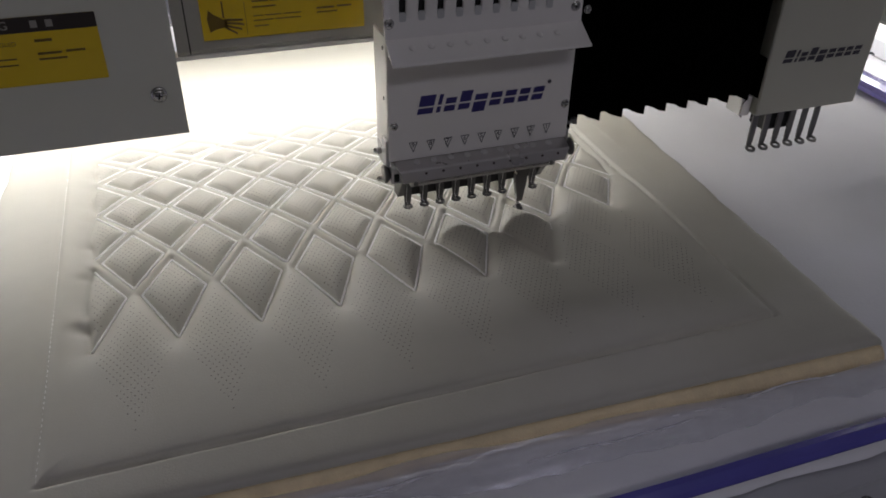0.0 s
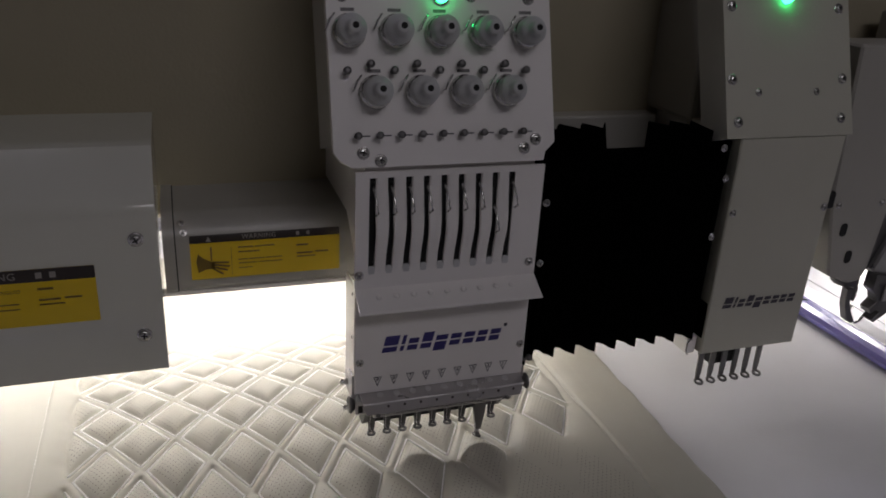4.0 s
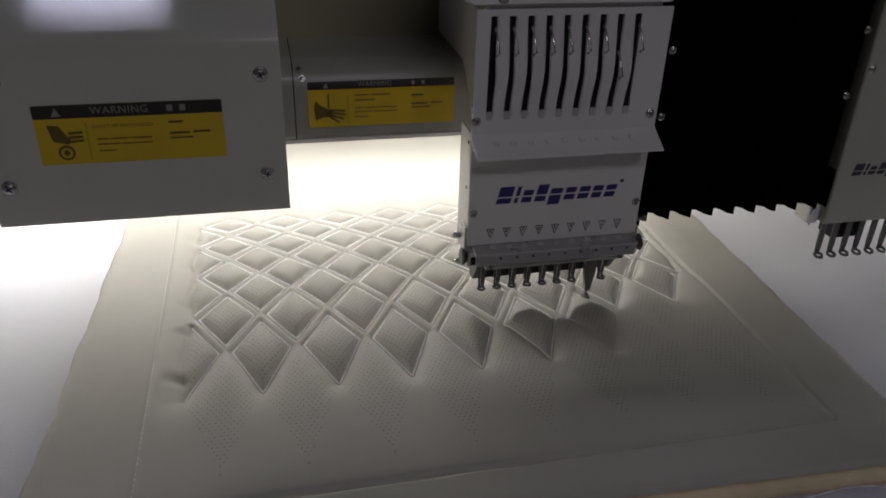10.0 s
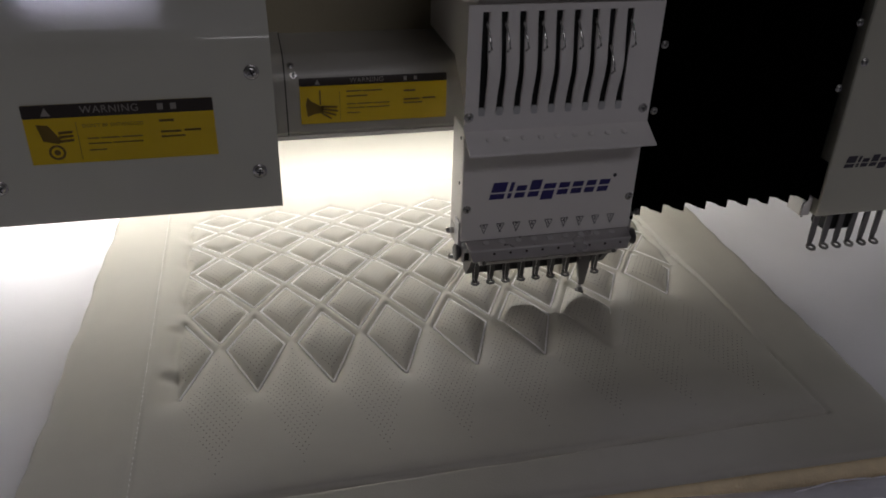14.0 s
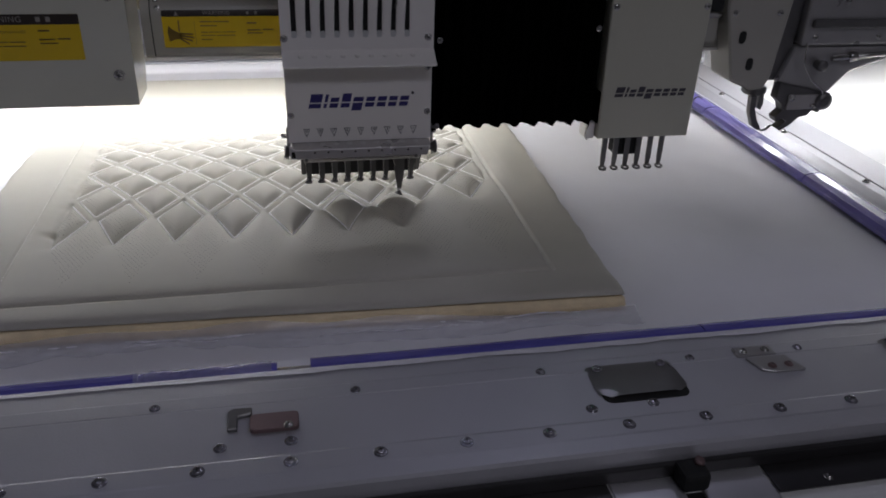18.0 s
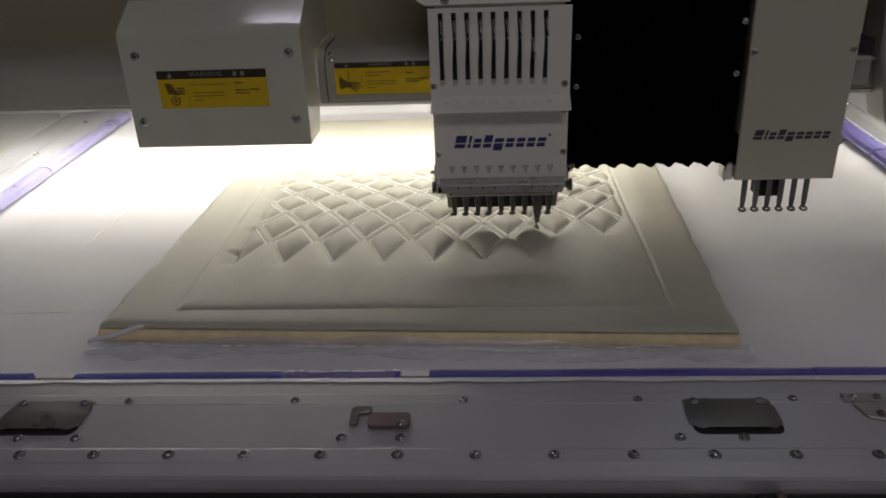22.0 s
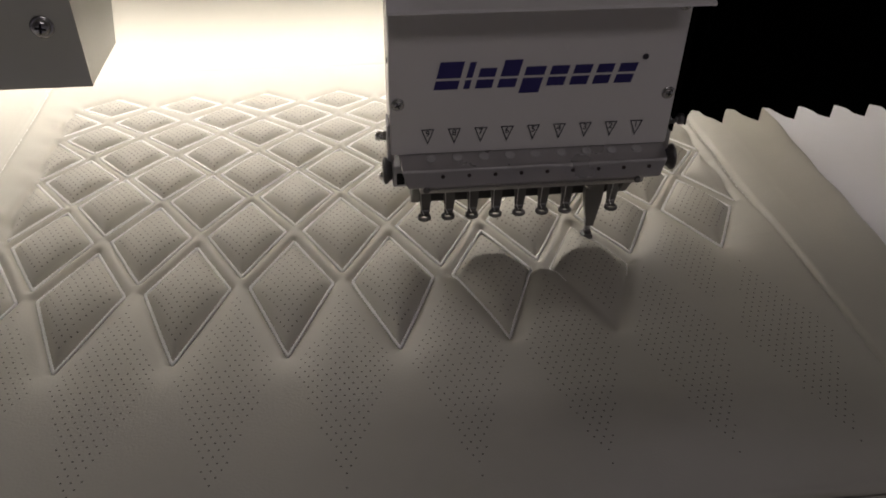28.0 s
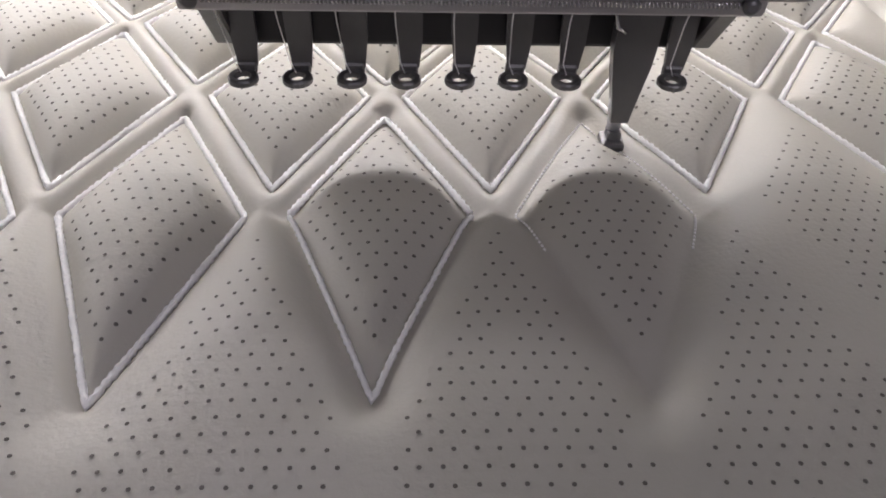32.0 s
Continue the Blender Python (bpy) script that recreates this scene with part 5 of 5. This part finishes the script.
leather_me.vertices.foreach_set("co", co.ravel())
leather_me.loops.add(quads.size)
leather_me.loops.foreach_set("vertex_index", quads.ravel().astype(np.int32))
leather_me.polygons.add(len(quads))
leather_me.polygons.foreach_set("loop_start", np.arange(0, quads.size, 4, dtype=np.int32))
leather_me.update()
leather_me.validate()
leather_me.shade_smooth()
panel = thing("quilted_panel", "cream perforated leather panel quilted in diamonds over foam", "leather panel", at=(DX, DY, 0))
part("leather", leather_me, M_LEATHER, panel, "cream leather face with raised diamonds")

# foam under the leather, a little proud at the front
foam = bmesh.new()
rows = []
steps = 150
for k in range(steps + 1):
    u = k / steps
    x = -0.3515 + 0.5245 * u
    yf = edge_front(x)
    jag = 0.0008 * noise.noise(Vector((x * 60, 1.1, 0.2))) + 0.0005 * noise.noise(Vector((x * 200, 3.1, 0.2)))
    prof = [(yf + 0.006, -0.0014), (yf - 0.0010 + jag, 0.0008), (yf - 0.0042 + jag, -0.0022), (yf - 0.0064 + jag * 1.4, -0.0080), (yf + 0.006, -0.0083)]
    rows.append([foam.verts.new((x + DX, y + DY, z)) for y, z in prof])
for a, b in zip(rows, rows[1:]):
    for j in range(4):
        foam.faces.new((a[j], a[j + 1], b[j + 1], b[j])).smooth = True
foam.faces.new(rows[0])
foam.faces.new(rows[-1][::-1])
part("foam_edge", foam, M_FOAM, panel, "yellow foam edge along the front")
part("foam_sheet", prism([(edge_left(-0.2) + 0.001 + DX, -0.197 + DY), (0.1715 + DX, -0.211 + DY), (edge_right(0.38) - 0.001 + DX, 0.383 + DY), (edge_left(0.38) + 0.001 + DX, 0.383 + DY)], "z", -0.0084, -0.0022), M_FOAM, panel, "yellow foam sheet under the leather")

# corded outlines: one for each finished kite
rng = random.Random(5)


def cord(corners, closed, rad=0.00078, lift=0.0011):
    """A stitched cord along corners that lie on the leather."""
    pxs, pys = [], []
    for k in range(len(corners) - (0 if closed else 1)):
        (ax, ay), (bx, by) = corners[k], corners[(k + 1) % len(corners)]
        cnt = max(6, int(math.hypot(bx - ax, by - ay) / 0.0009))
        for t in range(cnt):
            pxs.append(ax + (bx - ax) * t / cnt)
            pys.append(ay + (by - ay) * t / cnt)
    hz = height(np.array(pxs), np.array(pys)) + lift + 0.0005 * np.array([noise.noise(Vector((x * 18, y * 18, 4.4))) for x, y in zip(pxs, pys)])
    pts = [(a + DX + rng.uniform(-1, 1) * 0.00006, b + DY + rng.uniform(-1, 1) * 0.00006, c + rng.uniform(-1, 1) * 0.00005) for a, b, c in zip(pxs, pys, hz)]
    return tube_mesh("corded_outline", pts, rad, 5, closed, lambda i: 0.82 + 0.36 * (i % 2) + rng.uniform(-0.12, 0.12))


for q in kites:
    narrow_l = q[0][0] - q[3][0] < 0.01
    narrow_r = q[1][0] - q[0][0] < 0.01
    corners = q[:3] if narrow_l else ([q[2], q[3], q[0]] if narrow_r else q)
    part("corded_outline", cord(corners, len(corners) == 4), M_THREAD, panel, "white corded outline of a diamond")


part("corded_outline", cord([half_kite[3], half_kite[0], half_kite[1]], False), M_THREAD, panel, "white corded outline of the newest diamond")
part("corded_outline", cord([half_kite[1], half_kite[2], half_kite[3]], False, 0.00062, 0.0009), M_THREAD, panel, "thinner cord along the newest lower edges")


def dashes(name, points, length, rad, label):
    """Short stitches along a line, in one mesh."""
    verts, faces = [], []
    for (ax, ay), (bx, by), gap in points:
        ln = math.hypot(bx - ax, by - ay)
        ux, uy = (bx - ax) / ln, (by - ay) / ln
        for k in range(int(ln / gap)):
            cx, cy = ax + ux * gap * (k + 0.5), ay + uy * gap * (k + 0.5)
            cz = float(height(np.array([cx]), np.array([cy]))[0]) + rad * 0.5 + 0.0005 * noise.noise(Vector((cx * 18, cy * 18, 4.4)))
            b0 = len(verts)
            for t, rr in ((-0.5, 0.25), (-0.3, 1), (0.3, 1), (0.5, 0.25)):
                for a in range(5):
                    ang = 2 * math.pi * a / 5
                    o = rr * rad * math.cos(ang)
                    verts.append((cx + ux * length * t - uy * o + DX, cy + uy * length * t + ux * o + DY, cz + rr * rad * math.sin(ang)))
            for r0 in range(3):
                for a in range(5):
                    faces.append((b0 + r0 * 5 + a, b0 + r0 * 5 + (a + 1) % 5, b0 + r0 * 5 + 5 + (a + 1) % 5, b0 + r0 * 5 + 5 + a))
    return part(name, mesh_of(name, verts, faces, True), M_THREAD, panel, label, kind="stuff")


dashes("open_stitches", [(open_kite[3], open_kite[0], 0.0012), (open_kite[0], open_kite[1], 0.0012), (open_kite[1], (kx + HW * 0.75, -0.050), 0.0012), (open_kite[3], (kx - HW * 0.75, -0.050), 0.0012)], 0.0008, 0.00028, "fresh single stitches")
dashes("border_stitches", [((-0.2905, -0.178), (-0.2905, 0.200), 0.0042), ((0.1275, -0.178), (0.1275, 0.200), 0.0042), ((-0.2905, -0.1785), (0.1275, -0.1785), 0.0042)], 0.0024, 0.0003, "white stitches of the frame line")

# perforation, punched in fields that follow the kites
fields = [(q, 1.0) for q in kites if q[1][0] - q[3][0] > 0.03] + [(half_kite, 1.0), (open_kite, 1.0)]
fields += [([(x, yt), (x + HW, ym), (x, yb), (x - 0.0035, ym)], 1.0) for (ym, yt, yb), x in ((ROWS[r], col_x(1, False)) for r in (0, 2, 4, 6))]
fields += [([(x, -0.0010), (x + HW, -0.0360), (x, -0.0835), (x - HW, -0.0360)], 1.0) for x in (col_x(8, False),)]
fields += [([(x, -0.0400), (x + 0.0228, -0.0960), (x, -0.1640), (x - 0.0228, -0.0960)], 1.0) for x in (col_x(i, True) for i in range(1, 9))]
hv, hf = [], []
hx, hy = [], []
for q, _ in fields:
    tall = q[0][1] - q[2][1]
    step_y = 0.0031 * min(1.0, 0.45 + 0.55 * tall / 0.084)
    inset = 0.0018 if tall > 0.1 else (0.0030 if tall > 0.05 else 0.0022)
    r = 0
    y = q[2][1]
    while y < q[0][1]:
        x = q[0][0] - 0.0216 + (0.0018 if r % 2 else 0)
        while x < q[0][0] + 0.0216:
            jx, jy = x + rng.uniform(-1, 1) * 0.00012, y + rng.uniform(-1, 1) * 0.00012
            if float(kite_far(jx, jy, q)) < -inset and rng.random() > 0.02:
                hx.append(jx)
                hy.append(jy)
            x += 0.0036
        y += step_y
        r += 1
hx, hy = np.array(hx), np.array(hy)
ang = np.arange(7) * 2 * math.pi / 7
vx = hx[:, None] + 0.00042 * np.cos(ang)[None, :]
vy = hy[:, None] + 0.00042 * np.sin(ang)[None, :]
swell = np.array([noise.noise(Vector((x * 18, y * 18, 4.4))) for x, y in zip(hx, hy)])
vz = height(vx, vy) + 0.00022 + 0.0005 * swell[:, None]
hv = np.stack([vx + DX, vy + DY, vz], -1).reshape(-1, 3).tolist()
hf = [tuple(range(k * 7, k * 7 + 7)) for k in range(len(hx))]
part("perforation", mesh_of("perforation", hv, hf), M_HOLE, panel, "small punched holes", kind="stuff")

# ---- crumpled film that sticks out from under the panel ----
M_FILM2 = mat("thin_crumpled_film", (0.86, 0.85, 0.90), 0.2, scale=90, vary=0.12, bump=0.3, bump_scale=160, coat=0.6)
M_FILM2.node_tree.nodes["Principled BSDF"].inputs["Alpha"].default_value = 0.36
film = thing("crumpled_film", "crumpled milky film under the panel's front edge", "film", at=(-0.1, -0.23, SHEET_Z))
fv, ff = [], []
FILM_N, FILM_M = 420, 13
for k in range(FILM_N):
    u = k / (FILM_N - 1)
    x = -0.358 + 0.538 * u
    big = noise.noise(Vector((x * 9, 0.4, 5.0)))
    reach = max(0.006, 0.019 + 0.014 * big + 0.006 * noise.noise(Vector((x * 40, 0.9, 5.0))))
    yf = edge_front(x)
    ride = max(0.0, 0.0055 + 0.006 * noise.noise(Vector((x * 14, 2.6, 1.0))))
    for j in range(FILM_M):
        v = j / (FILM_M - 1)
        y = yf - 0.0070 - reach * v
        crease = noise.noise(Vector((x * 30 + y * 40, y * 130, 8.0))) + 0.5 * noise.noise(Vector((x * 90 - y * 60, y * 240, 3.0)))
        floor_z = SHEET_Z + wave(x + DX, y + DY) + 0.0008
        z = floor_z + ride * math.exp(-v * 5.0) + 0.0017 * abs(crease) * math.sin(math.pi * min(1, 0.15 + v * 0.85))
        fv.append((x + DX, y + DY, max(z, floor_z)))
for k in range(FILM_N - 1):
    for j in range(FILM_M - 1):
        a = k * FILM_M + j
        ff.append((a, a + 1, a + FILM_M + 1, a + FILM_M))
part("film_sheet", mesh_of("film_sheet", fv, ff, True), M_FILM2, film, "thin crumpled film sheet")


def film_fold(x0, x1, near, far, rad):
    """A rolled bright edge of the film that wanders along the panel's front."""
    pts = []
    cnt = int((x1 - x0) / 0.004)
    for k in range(cnt + 1):
        u = k / cnt
        x = x0 + (x1 - x0) * u
        y = edge_front(x) - near - (far - near) * u - 0.0022 * noise.noise(Vector((x * 34, x0 * 9, 6.0)))
        pts.append((x + DX, y + DY, SHEET_Z + wave(x + DX, y + DY) + 0.0024 + 0.0012 * noise.noise(Vector((x * 25, 7.7, x0)))))
    me = tube_mesh("film_fold", pts, rad, 6, False, lambda i: max(0.25, math.sin(math.pi * (i + 0.6) / (cnt + 1.2))) * (0.8 + 0.3 * math.sin(i * 1.9)))
    part("film_fold", me, M_FILM, film, "rolled bright edge of the film")


for fold in ((-0.345, -0.262, 0.006, 0.014, 0.0009), (-0.270, -0.205, 0.012, 0.009, 0.0008), (-0.225, -0.130, 0.008, 0.016, 0.0010), (-0.150, -0.085, 0.014, 0.010, 0.0008), (-0.120, -0.010, 0.0065, 0.0060, 0.0012), (-0.015, 0.060, 0.0062, 0.0130, 0.0009), (0.050, 0.172, 0.0075, 0.0062, 0.0008), (-0.060, 0.040, 0.0190, 0.0150, 0.0007)):
    film_fold(*fold)
corner = []
for k in range(9):
    corner.append((-0.357 + DX + 0.0062 * k, -0.2120 + DY + 0.0018 * k, -0.0045 + 0.0010 * k + 0.0006 * math.sin(k * 1.3)))
part("film_curl", tube_mesh("film_curl", corner, 0.0028, 7, False, lambda i: 0.4 + 0.2 * i - 0.023 * i * i), M_FILM, film, "curled film at the panel's corner")
